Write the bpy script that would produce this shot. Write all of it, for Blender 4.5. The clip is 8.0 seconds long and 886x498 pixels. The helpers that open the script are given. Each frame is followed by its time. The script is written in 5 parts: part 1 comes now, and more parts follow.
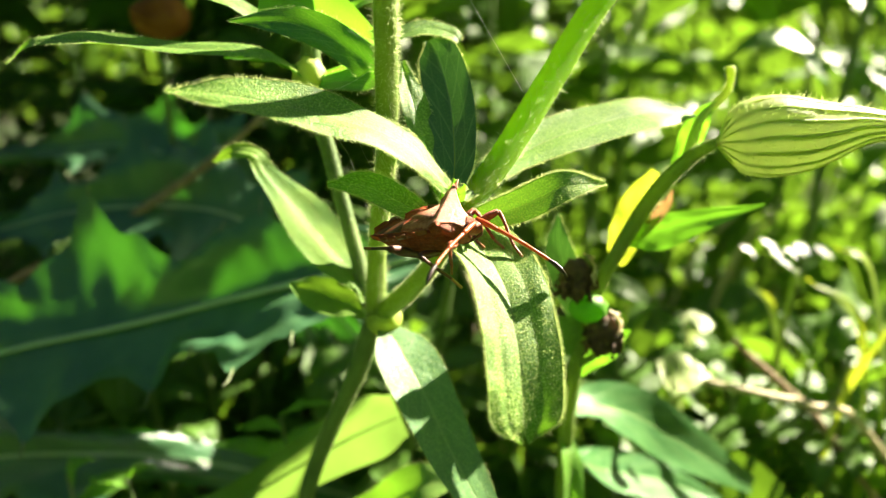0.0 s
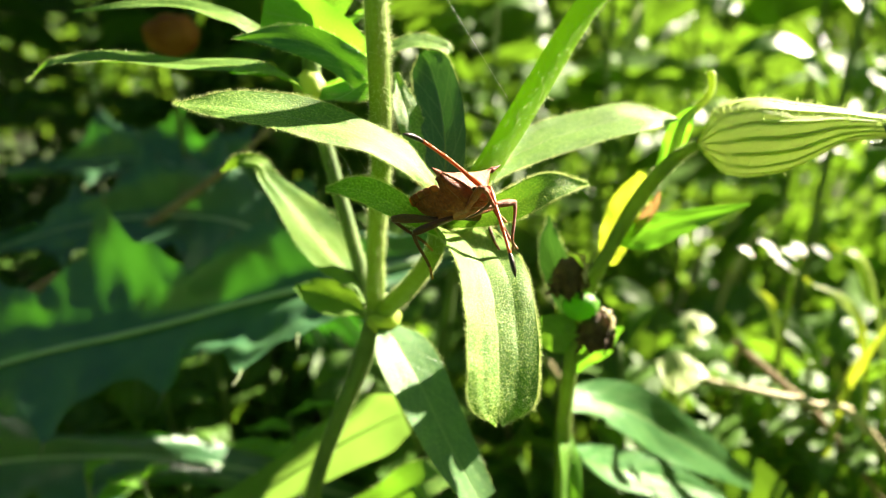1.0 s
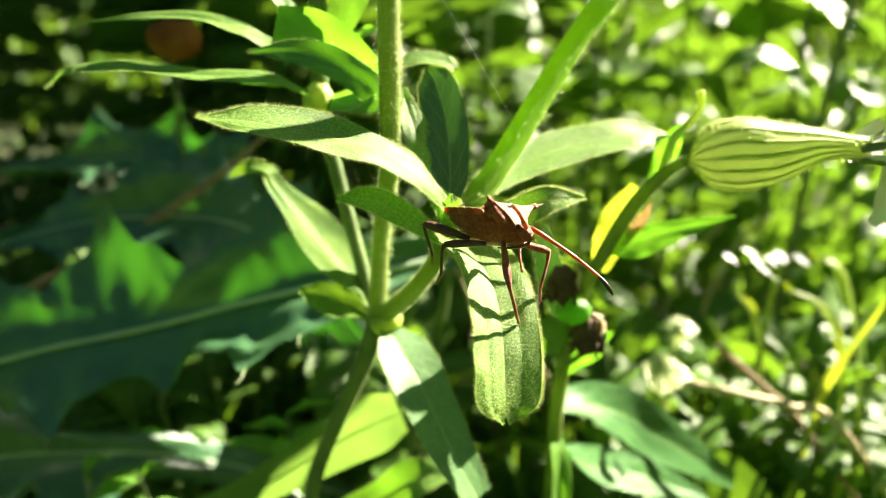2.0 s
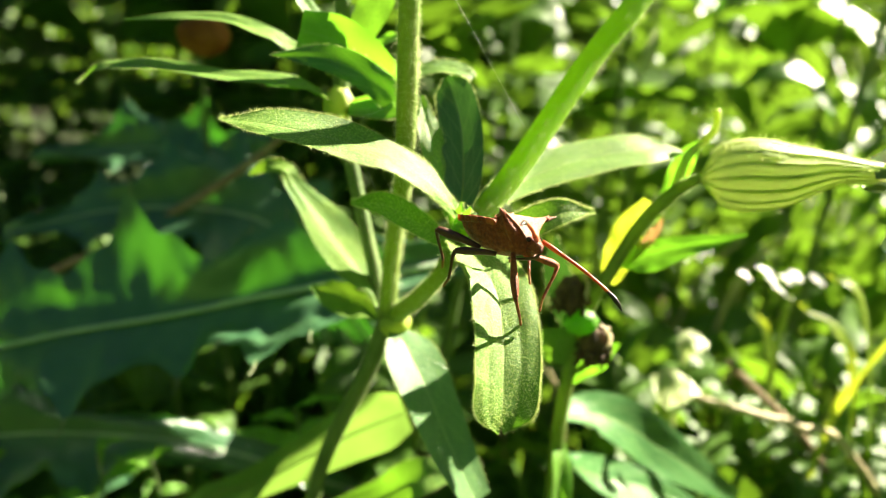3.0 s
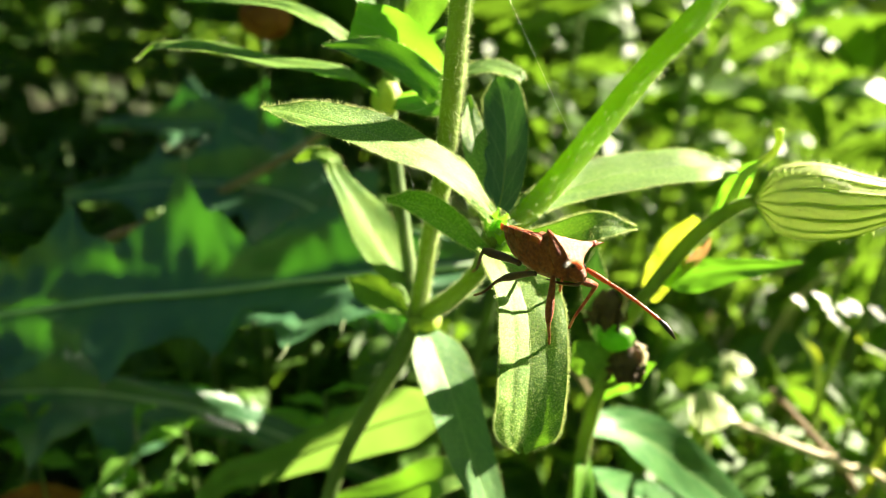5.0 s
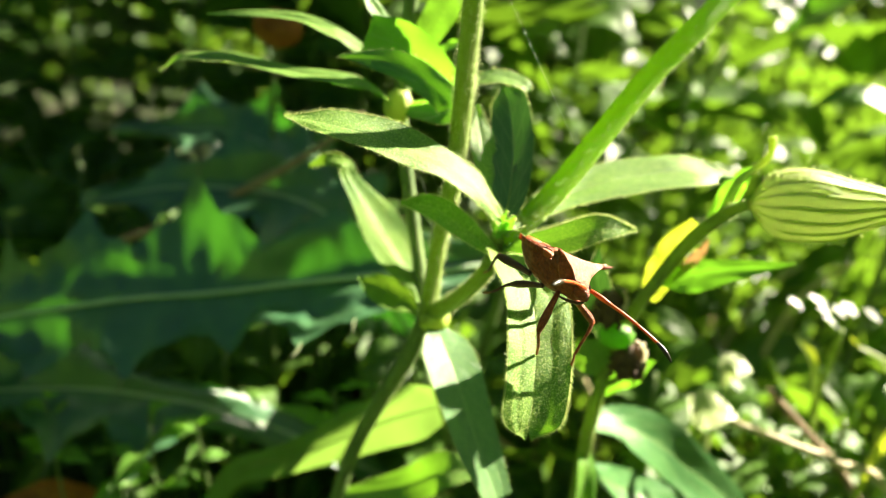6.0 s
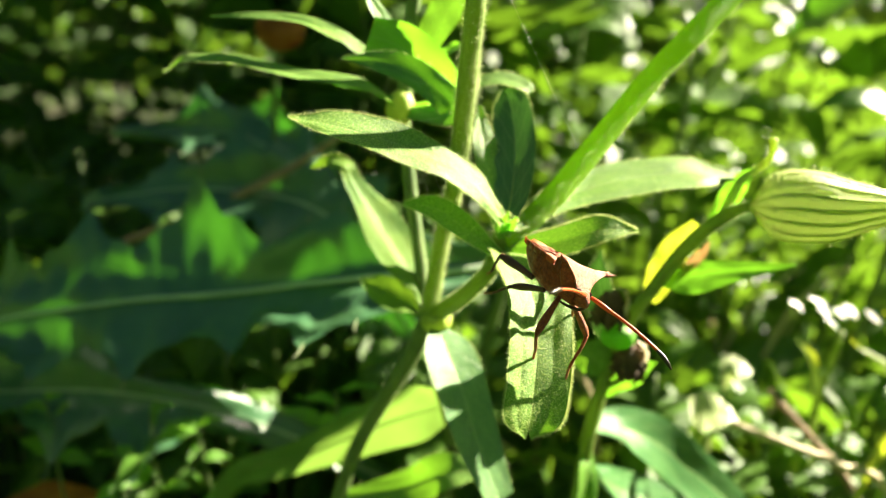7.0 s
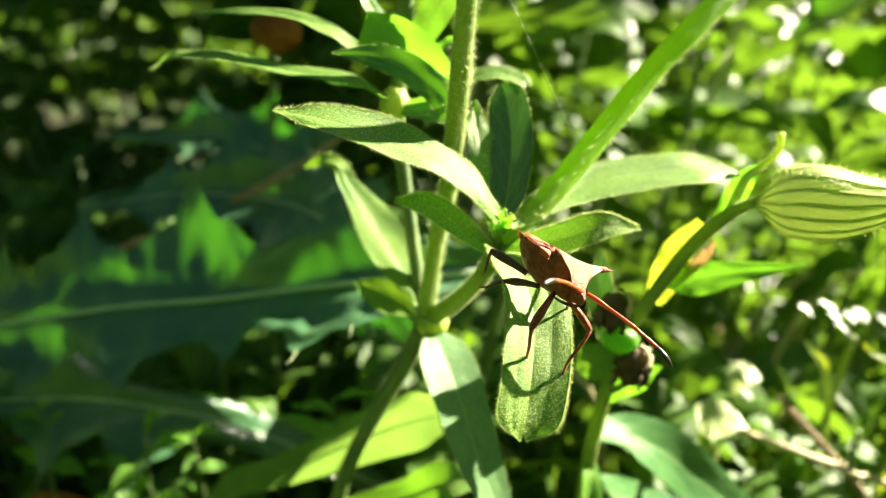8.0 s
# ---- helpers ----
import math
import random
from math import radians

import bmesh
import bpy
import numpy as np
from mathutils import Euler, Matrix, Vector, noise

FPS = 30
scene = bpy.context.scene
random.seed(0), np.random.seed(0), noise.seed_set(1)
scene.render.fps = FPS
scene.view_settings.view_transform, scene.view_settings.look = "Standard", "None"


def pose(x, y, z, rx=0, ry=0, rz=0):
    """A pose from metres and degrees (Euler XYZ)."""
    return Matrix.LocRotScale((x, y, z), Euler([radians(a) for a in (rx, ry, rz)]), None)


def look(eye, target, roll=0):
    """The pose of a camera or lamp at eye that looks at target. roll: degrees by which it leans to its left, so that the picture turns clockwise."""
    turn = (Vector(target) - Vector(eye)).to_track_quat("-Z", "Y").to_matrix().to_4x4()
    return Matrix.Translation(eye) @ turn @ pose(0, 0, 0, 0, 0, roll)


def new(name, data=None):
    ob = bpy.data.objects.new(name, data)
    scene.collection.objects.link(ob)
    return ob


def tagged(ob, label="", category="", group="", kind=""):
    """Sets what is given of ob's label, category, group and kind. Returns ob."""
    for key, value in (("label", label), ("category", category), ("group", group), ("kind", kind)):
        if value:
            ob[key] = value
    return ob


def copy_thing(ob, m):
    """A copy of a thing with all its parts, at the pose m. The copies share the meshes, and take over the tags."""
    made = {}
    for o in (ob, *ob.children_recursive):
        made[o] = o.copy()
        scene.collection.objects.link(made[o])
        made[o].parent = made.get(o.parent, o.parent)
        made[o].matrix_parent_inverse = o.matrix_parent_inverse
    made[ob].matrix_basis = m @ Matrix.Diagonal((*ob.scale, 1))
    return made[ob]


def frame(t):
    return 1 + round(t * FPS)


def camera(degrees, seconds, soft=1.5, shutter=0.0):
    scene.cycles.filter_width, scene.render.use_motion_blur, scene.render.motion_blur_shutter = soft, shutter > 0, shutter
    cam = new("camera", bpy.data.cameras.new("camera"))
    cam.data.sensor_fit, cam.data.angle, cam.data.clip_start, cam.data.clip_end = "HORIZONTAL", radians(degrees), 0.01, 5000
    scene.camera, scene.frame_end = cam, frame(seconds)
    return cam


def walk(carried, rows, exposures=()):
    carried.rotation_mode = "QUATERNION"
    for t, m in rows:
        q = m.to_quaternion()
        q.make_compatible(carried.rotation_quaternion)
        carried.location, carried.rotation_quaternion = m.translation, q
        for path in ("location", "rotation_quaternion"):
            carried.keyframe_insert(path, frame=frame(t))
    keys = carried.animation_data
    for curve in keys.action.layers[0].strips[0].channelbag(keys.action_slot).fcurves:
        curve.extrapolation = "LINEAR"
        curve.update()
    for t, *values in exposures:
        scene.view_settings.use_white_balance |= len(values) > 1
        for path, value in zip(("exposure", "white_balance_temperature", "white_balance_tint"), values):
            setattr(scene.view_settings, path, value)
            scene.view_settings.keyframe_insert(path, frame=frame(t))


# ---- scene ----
CM = 0.01
cam = camera(70.0, 8.0, soft=0.6)
# path: seconds, eye and aim in centimetres, roll in degrees
PATH = [
    (0, (-0.226, 0.001, 23.909), (-0.19, 1.862, 23.177), 0.4),
    (0.5, (-0.142, -0.237, 24.035), (-0.116, 1.624, 23.302), -0.2),
    (1, (0.015, -0.453, 23.948), (0.012, 1.419, 23.245), -0.8),
    (1.5, (-0.234, -0.653, 24.056), (-0.198, 1.218, 23.352), 0.1),
    (3, (-0.117, -0.938, 24.354), (-0.132, 0.933, 23.646), 2.5),
    (3.5, (0.154, -0.608, 24.258), (0.065, 1.258, 23.544), 4.6),
    (4, (0.039, -0.287, 24.481), (-0.053, 1.556, 23.71), 6.5),
    (4.5, (0.223, -0.399, 24.257), (0.061, 1.459, 23.534), 5.4),
    (5, (0.077, -0.741, 24.461), (-0.091, 1.108, 23.718), 5.5),
    (6.5, (-0.008, -1.269, 24.586), (-0.184, 0.587, 23.861), 5.6),
    (7, (-0.021, -1.264, 24.558), (-0.197, 0.593, 23.836), 5.6),
    (7.5, (0.053, -1.22, 24.515), (-0.135, 0.639, 23.799), 5.4),
    (8, (0.128, -0.98, 24.322), (-0.07, 0.884, 23.626), 5.1),
]
walk(cam, [(t, look(Vector(eye) * CM, Vector(target) * CM, roll)) for t, eye, target, roll in PATH])
cam.data.dof.use_dof = True
cam.data.dof.focus_distance = 7.1 * CM
cam.data.dof.aperture_fstop = 15.0

# ---- world and sun ----
SUN = Vector((0.68, 0.50, 0.56)).normalized()
world = bpy.data.worlds.new("sky")
scene.world = world
world.use_nodes = True
sky = world.node_tree.nodes.new("ShaderNodeTexSky")
sky.sky_type, sky.sun_disc = "NISHITA", False
sky.sun_elevation = math.asin(SUN.z)
sky.sun_rotation = math.atan2(SUN.x, SUN.y)
world.node_tree.links.new(sky.outputs[0], world.node_tree.nodes["Background"].inputs[0])
world.node_tree.nodes["Background"].inputs[1].default_value = 0.010
lamp = bpy.data.lights.new("sun", "SUN")
lamp.energy, lamp.angle, lamp.color = 5.0, radians(0.6), (1.0, 0.9, 0.68)
sun = new("sun", lamp)
sun.matrix_world = look(SUN * 3, (0, 0, 0))
scene.view_settings.exposure = 2.77


# ---- materials ----
def mat(name):
    m = bpy.data.materials.new(name)
    m.use_nodes = True
    nt = m.node_tree
    return m, nt, nt.nodes["Principled BSDF"], nt.nodes["Material Output"]


def noise_node(nt, scale, detail=4.0, rough=0.55, coord="Object"):
    tc = nt.nodes.new("ShaderNodeTexCoord")
    n = nt.nodes.new("ShaderNodeTexNoise")
    n.inputs["Scale"].default_value = scale
    n.inputs["Detail"].default_value = detail
    n.inputs["Roughness"].default_value = rough
    nt.links.new(tc.outputs[coord], n.inputs["Vector"])
    return n


def ramp(nt, fac, stops):
    r = nt.nodes.new("ShaderNodeValToRGB")
    els = r.color_ramp.elements
    while len(els) < len(stops):
        els.new(0.5)
    for e, (p, c) in zip(els, stops):
        e.position, e.color = p, (*c, 1)
    nt.links.new(fac, r.inputs[0])
    return r.outputs[0]


def mixc(nt, fac, a, b, mode="MIX"):
    x = nt.nodes.new("ShaderNodeMix")
    x.data_type, x.blend_type = "RGBA", mode
    for sock, v in ((x.inputs[0], fac), (x.inputs[6], a), (x.inputs[7], b)):
        if isinstance(v, bpy.types.NodeSocket):
            nt.links.new(v, sock)
        else:
            sock.default_value = v if isinstance(v, float) else (*v, 1)
    return x.outputs[2]


def maths(nt, op, a, b=0.0, c=0.0):
    x = nt.nodes.new("ShaderNodeMath")
    x.operation = op
    for sock, v in zip(x.inputs, (a, b, c)):
        if isinstance(v, bpy.types.NodeSocket):
            nt.links.new(v, sock)
        else:
            sock.default_value = v
    return x.outputs[0]


def bump(nt, height, strength, dist, shader):
    b = nt.nodes.new("ShaderNodeBump")
    b.inputs["Strength"].default_value = strength
    b.inputs["Distance"].default_value = dist
    nt.links.new(height, b.inputs["Height"])
    nt.links.new(b.outputs[0], shader.inputs["Normal"])


def leaf_material(name, dark, light, thru, rough=0.42, trans=0.4, fuzz=0.0, vein=(0.35, 0.5, 0.2), veins=0.5, islands=False, spec=0.5, relief=0.00012):
    """A leaf: green blade with paler veins along it, light passing through, fine down on top."""
    m, nt, p, out = mat(name)
    big = noise_node(nt, 160.0, 3.0)
    fine = noise_node(nt, 4600.0, 2.0, 0.6)
    base = ramp(nt, big.outputs[0], [(0.3, dark), (0.7, light)])
    if islands:
        geo = nt.nodes.new("ShaderNodeNewGeometry")
        hue = nt.nodes.new("ShaderNodeHueSaturation")
        nt.links.new(maths(nt, "MULTIPLY_ADD", geo.outputs["Random Per Island"], 0.06, 0.47), hue.inputs["Hue"])
        nt.links.new(maths(nt, "MULTIPLY_ADD", geo.outputs["Random Per Island"], 0.9, 0.55), hue.inputs["Value"])
        nt.links.new(base, hue.inputs["Color"])
        base = hue.outputs[0]
    uv = nt.nodes.new("ShaderNodeUVMap")
    sep = nt.nodes.new("ShaderNodeSeparateXYZ")
    nt.links.new(uv.outputs[0], sep.inputs[0])
    across = maths(nt, "ABSOLUTE", maths(nt, "MULTIPLY_ADD", sep.outputs[0], 2.0, -1.0))
    mid = maths(nt, "SUBTRACT", 1.0, maths(nt, "SMOOTH_MIN", maths(nt, "MULTIPLY", across, 14.0), 1.0, 0.3))
    # side veins run out and forward from the midrib
    wave = maths(nt, "SINE", maths(nt, "MULTIPLY", maths(nt, "SUBTRACT", sep.outputs[1], maths(nt, "MULTIPLY", across, 0.25)), 42.0))
    side = maths(nt, "MULTIPLY", maths(nt, "GREATER_THAN", wave, 0.93), 0.35)
    # one long vein half way to each edge
    half = maths(nt, "SUBTRACT", 1.0, maths(nt, "SMOOTH_MIN", maths(nt, "MULTIPLY", maths(nt, "ABSOLUTE", maths(nt, "SUBTRACT", across, 0.5)), 22.0), 1.0, 0.3))
    lines = maths(nt, "MAXIMUM", mid, maths(nt, "MAXIMUM", side, maths(nt, "MULTIPLY", half, 0.3)))
    col = mixc(nt, maths(nt, "MULTIPLY", lines, veins), base, vein)
    # downy specks, their pale mix also painting sunlit cream, and darker skin between
    light_spot = maths(nt, "MINIMUM", maths(nt, "MAXIMUM", maths(nt, "MULTIPLY_ADD", fine.outputs[0], 9.0, -4.8), 0.0), 1.0)
    dark_spot = maths(nt, "MINIMUM", maths(nt, "MAXIMUM", maths(nt, "MULTIPLY_ADD", fine.outputs[0], -9.0, 4.2), 0.0), 1.0)
    col = mixc(nt, maths(nt, "MULTIPLY_ADD", light_spot, 0.55 * fuzz, 0.10 * fuzz), col, (0.58, 0.76, 0.15))
    col = mixc(nt, maths(nt, "MULTIPLY", dark_spot, 0.7 * fuzz), col, tuple(c * 0.4 for c in dark))
    nt.links.new(col, p.inputs["Base Color"])
    p.inputs["Roughness"].default_value = rough
    p.inputs["Specular IOR Level"].default_value = spec
    if fuzz:
        p.inputs["Sheen Weight"].default_value = 0.15 * fuzz
        p.inputs["Sheen Roughness"].default_value = 0.4
        p.inputs["Sheen Tint"].default_value = (0.75, 0.95, 0.4, 1)
    h = maths(nt, "ADD", fine.outputs[0], maths(nt, "MULTIPLY", lines, -0.6))
    bump(nt, h, 0.5, relief, p)
    tr = nt.nodes.new("ShaderNodeBsdfTranslucent")
    nt.links.new(mixc(nt, maths(nt, "MULTIPLY", lines, 0.4), mixc(nt, big.outputs[0], tuple(c * 0.8 for c in thru), thru), tuple(c * 0.6 for c in thru)), tr.inputs[0])
    mx = nt.nodes.new("ShaderNodeMixShader")
    mx.inputs[0].default_value = trans
    nt.links.new(p.outputs[0], mx.inputs[1])
    nt.links.new(tr.outputs[0], mx.inputs[2])
    nt.links.new(mx.outputs[0], out.inputs[0])
    return m


def plain(name, a, b, scale, rough=0.5, metal=0.0, bumpy=0.4, dist=0.0001, spec=0.5, sss=0.0):
    m, nt, p, out = mat(name)
    n = noise_node(nt, scale, 5.0, 0.6)
    f = noise_node(nt, scale * 7, 3.0, 0.7)
    nt.links.new(ramp(nt, maths(nt, "MULTIPLY_ADD", f.outputs[0], 0.4, maths(nt, "MULTIPLY", n.outputs[0], 0.6)), [(0.32, a), (0.68, b)]), p.inputs["Base Color"])
    p.inputs["Roughness"].default_value = rough
    p.inputs["Metallic"].default_value = metal
    p.inputs["Specular IOR Level"].default_value = spec
    if sss:
        p.inputs["Subsurface Weight"].default_value = sss
        p.inputs["Subsurface Radius"].default_value = (0.001, 0.0014, 0.0005)
        p.inputs["Subsurface Scale"].default_value = 1.0
    bump(nt, f.outputs[0], bumpy, dist, p)
    return m


M_LEAF = leaf_material("leaf_downy", (0.06, 0.19, 0.035), (0.14, 0.31, 0.06), (0.30, 0.66, 0.03), 0.42, 0.34, spec=0.45, fuzz=0.9, relief=0.0003)
M_STRAP = leaf_material("leaf_strap", (0.035, 0.12, 0.022), (0.07, 0.19, 0.035), (0.36, 0.62, 0.09), 0.3, 0.42, fuzz=0.05, veins=0.25)
M_LEAF_SMOOTH = leaf_material("leaf_smooth", (0.03, 0.12, 0.022), (0.06, 0.18, 0.035), (0.20, 0.54, 0.02), 0.34, 0.18, fuzz=0.18, relief=0.0002)
M_LEAF_BLUE = leaf_material("leaf_bluish", (0.028, 0.11, 0.035), (0.06, 0.17, 0.055), (0.15, 0.4, 0.04), 0.3, 0.1, fuzz=0.12, relief=0.0002)
M_YOUNG = leaf_material("leaf_young", (0.09, 0.25, 0.03), (0.16, 0.36, 0.05), (0.28, 0.70, 0.03), 0.45, 0.48, fuzz=0.3)
M_SPINE = plain("thistle_spine", (0.10, 0.15, 0.06), (0.20, 0.23, 0.11), 300.0, 0.5)
M_THISTLE_RIB = leaf_material("thistle_rib", (0.40, 0.56, 0.36), (0.50, 0.64, 0.44), (0.3, 0.5, 0.1), 0.5, 0.15, veins=0.0)
M_YELLOW = leaf_material("leaf_yellow", (0.20, 0.34, 0.04), (0.32, 0.44, 0.05), (0.62, 0.74, 0.04), 0.45, 0.5, fuzz=0.2)
M_THISTLE = leaf_material("leaf_thistle", (0.038, 0.120, 0.060), (0.072, 0.175, 0.080), (0.08, 0.36, 0.015), 0.32, 0.2, fuzz=0.05, spec=0.9, vein=(0.10, 0.2, 0.08), veins=0.4)
M_WEED = leaf_material("leaf_weed", (0.025, 0.09, 0.012), (0.07, 0.18, 0.02), (0.22, 0.42, 0.022), 0.46, 0.31, fuzz=0.1, islands=True, spec=0.28)
M_SHRUB = leaf_material("leaf_shrub", (0.012, 0.045, 0.010), (0.035, 0.09, 0.016), (0.12, 0.25, 0.015), 0.4, 0.2, fuzz=0.05, islands=True)
M_GRASS = leaf_material("grass_blade", (0.05, 0.13, 0.012), (0.12, 0.22, 0.03), (0.27, 0.48, 0.03), 0.42, 0.36, veins=0.1, islands=True)
M_DRY = leaf_material("leaf_dry", (0.16, 0.09, 0.045), (0.42, 0.28, 0.14), (0.5, 0.28, 0.1), 0.6, 0.3, vein=(0.3, 0.2, 0.1))
M_RUST = leaf_material("leaf_rust", (0.20, 0.065, 0.016), (0.42, 0.16, 0.04), (0.55, 0.18, 0.03), 0.75, 0.2, vein=(0.3, 0.15, 0.06), spec=0.15)
M_PALE = leaf_material("leaf_pale", (0.38, 0.47, 0.20), (0.56, 0.63, 0.34), (0.5, 0.6, 0.2), 0.35, 0.35, fuzz=0.4)
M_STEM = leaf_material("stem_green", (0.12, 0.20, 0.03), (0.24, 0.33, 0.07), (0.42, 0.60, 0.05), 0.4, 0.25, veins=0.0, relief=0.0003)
# cooler copy of the leaf green, with bluish shade mixed into its colour
M_LEAF_SHADED = leaf_material("leaf_shaded", (0.06, 0.18, 0.075), (0.12, 0.27, 0.11), (0.22, 0.5, 0.06), 0.34, 0.16, fuzz=0.4, spec=0.7, relief=0.0002)
M_BLOTCHED = leaf_material("leaf_blotched", (0.06, 0.17, 0.03), (0.17, 0.30, 0.05), (0.34, 0.62, 0.03), 0.55, 0.3, fuzz=0.3, vein=(0.22, 0.16, 0.05), veins=0.35, spec=0.3)
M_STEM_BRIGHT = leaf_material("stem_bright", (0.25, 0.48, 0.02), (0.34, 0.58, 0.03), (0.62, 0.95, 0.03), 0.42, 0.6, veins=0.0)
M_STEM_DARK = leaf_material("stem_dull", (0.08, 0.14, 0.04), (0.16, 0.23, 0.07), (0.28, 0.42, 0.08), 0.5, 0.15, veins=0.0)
M_STEM_HAIR = leaf_material("stem_hair", (0.50, 0.60, 0.28), (0.62, 0.70, 0.38), (0.75, 0.85, 0.42), 0.45, 0.6, veins=0.0)
M_HAIR = leaf_material("plant_hair", (0.44, 0.56, 0.19), (0.57, 0.68, 0.28), (0.74, 0.86, 0.32), 0.35, 0.6, veins=0.0)
M_STRAW = plain("straw", (0.40, 0.32, 0.16), (0.64, 0.55, 0.33), 200.0, 0.6)
M_TWIG = plain("twig", (0.16, 0.10, 0.06), (0.40, 0.29, 0.18), 200.0, 0.7)
M_SOIL, _nt, _p, _out = mat("soil")
_a, _b, _c = noise_node(_nt, 60.0, 5.0, 0.6), noise_node(_nt, 420.0, 3.0, 0.7), noise_node(_nt, 4.0, 6.0, 0.7)
_earth = ramp(_nt, maths(_nt, "MULTIPLY_ADD", _b.outputs[0], 0.4, maths(_nt, "MULTIPLY", _a.outputs[0], 0.6)), [(0.32, (0.020, 0.014, 0.009)), (0.68, (0.07, 0.05, 0.03))])
_moss = ramp(_nt, _b.outputs[0], [(0.35, (0.012, 0.030, 0.006)), (0.65, (0.05, 0.10, 0.02))])
_nt.links.new(mixc(_nt, ramp(_nt, _c.outputs[0], [(0.38, (0.1, 0.1, 0.1)), (0.55, (0.95, 0.95, 0.95))]), _earth, _moss), _p.inputs["Base Color"])
_p.inputs["Roughness"].default_value = 0.9
bump(_nt, _b.outputs[0], 0.9, 0.004, _p)
M_CALYX = leaf_material("calyx_skin", (0.58, 0.65, 0.28), (0.70, 0.76, 0.40), (0.82, 0.90, 0.40), 0.45, 0.5, veins=0.0)
M_NODE = leaf_material("node_skin", (0.42, 0.54, 0.10), (0.55, 0.64, 0.18), (0.75, 0.9, 0.14), 0.45, 0.4, veins=0.0)
M_RIB = leaf_material("calyx_rib", (0.46, 0.59, 0.16), (0.55, 0.66, 0.22), (0.85, 0.96, 0.32), 0.45, 0.58, veins=0.0)
M_HUSK = plain("dry_husk", (0.035, 0.018, 0.012), (0.15, 0.085, 0.05), 350.0, 0.75, bumpy=0.8, dist=0.0004)
M_PAPER = leaf_material("dry_paper", (0.42, 0.34, 0.22), (0.62, 0.54, 0.38), (0.6, 0.5, 0.25), 0.6, 0.25, vein=(0.3, 0.2, 0.12), veins=0.4)
M_PETAL = plain("petal_white", (0.72, 0.72, 0.68), (0.82, 0.82, 0.80), 200.0, 0.5, sss=0.3)


def shell(name, a, b, c, pits=8500.0, rough=0.45):
    """Insect skin: blotches of two browns, dark pits between, lit granules."""
    m, nt, p, out = mat(name)
    big = noise_node(nt, 700.0, 4.0, 0.6)
    mid = noise_node(nt, 2600.0, 3.0, 0.7)
    tc = nt.nodes.new("ShaderNodeTexCoord")
    vo = nt.nodes.new("ShaderNodeTexVoronoi")
    vo.inputs["Scale"].default_value = pits
    nt.links.new(tc.outputs["Object"], vo.inputs["Vector"])
    col = ramp(nt, maths(nt, "MULTIPLY_ADD", mid.outputs[0], 0.6, maths(nt, "MULTIPLY", big.outputs[0], 0.4)), [(0.30, a), (0.5, b), (0.72, c)])
    pit = maths(nt, "SMOOTH_MIN", maths(nt, "MULTIPLY", vo.outputs["Distance"], 1.6), 1.0, 0.2)
    col = mixc(nt, maths(nt, "MULTIPLY_ADD", pit, -0.55, 0.55), col, tuple(v * 0.5 for v in a))
    nt.links.new(col, p.inputs["Base Color"])
    p.inputs["Roughness"].default_value = rough
    bump(nt, maths(nt, "ADD", pit, mid.outputs[0]), 0.7, 0.0002, p)
    return m


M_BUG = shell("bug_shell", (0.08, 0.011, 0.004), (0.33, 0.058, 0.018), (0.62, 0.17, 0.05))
# lighter shell for the back, with the sunlight on it painted in
M_BUG_SUNLIT = shell("bug_back_sunlit", (0.24, 0.06, 0.03), (0.48, 0.18, 0.11), (0.68, 0.36, 0.24))
M_BUG_DARK = plain("bug_dark", (0.026, 0.010, 0.007), (0.15, 0.045, 0.022), 1500.0, 0.38, bumpy=0.6, dist=0.0001)
M_BUG_RED = leaf_material("bug_red", (0.46, 0.065, 0.02), (0.62, 0.15, 0.04), (0.95, 0.22, 0.05), 0.3, 0.18, veins=0.0)
M_BUG_CLUB = plain("bug_club", (0.012, 0.008, 0.007), (0.04, 0.022, 0.015), 1200.0, 0.3)
M_BUG_EDGE = leaf_material("bug_edge", (0.13, 0.04, 0.016), (0.30, 0.11, 0.04), (0.6, 0.2, 0.05), 0.45, 0.18, veins=0.0)
M_BUG_TAIL = leaf_material("bug_tail", (0.22, 0.06, 0.02), (0.42, 0.15, 0.045), (0.9, 0.30, 0.06), 0.45, 0.35, veins=0.0)
M_TARSUS = leaf_material("bug_tarsus", (0.22, 0.09, 0.035), (0.42, 0.2, 0.085), (0.7, 0.35, 0.1), 0.4, 0.2, veins=0.0)
M_EYE = plain("bug_eye", (0.02, 0.01, 0.008), (0.05, 0.02, 0.015), 900.0, 0.12)
M_SILK = plain("silk", (0.6, 0.6, 0.6), (0.8, 0.8, 0.8), 100.0, 0.25)


# ---- shape helpers: lengths in centimetres ----
def thing(name, base, label, category, group="", kind=""):
    ob = new(name)
    ob.empty_display_size = 0.002
    ob.location = Vector(base) * CM
    ob["base_cm"] = [float(v) for v in base]
    return tagged(ob, label, category, group, kind)


def part(name, bm, material, parent, label="", kind="", at=(0, 0, 0)):
    """Links a bmesh, given in centimetres of the world, as one mesh under parent. at: the part's own origin."""
    off = Vector(at)
    me = bpy.data.meshes.new(name)
    bmesh.ops.translate(bm, verts=bm.verts, vec=-off)
    bmesh.ops.scale(bm, verts=bm.verts, vec=(CM, CM, CM))
    bm.to_mesh(me)
    bm.free()
    for p in me.polygons:
        p.use_smooth = True
    me.materials.append(material)
    ob = new(name, me)
    ob.parent = parent
    base = Vector(parent.get("origin_cm", parent.get("base_cm", (0, 0, 0))))
    ob.location = (off - base) * CM
    ob["origin_cm"] = [float(v) for v in off]
    return tagged(ob, label=label, kind=kind)


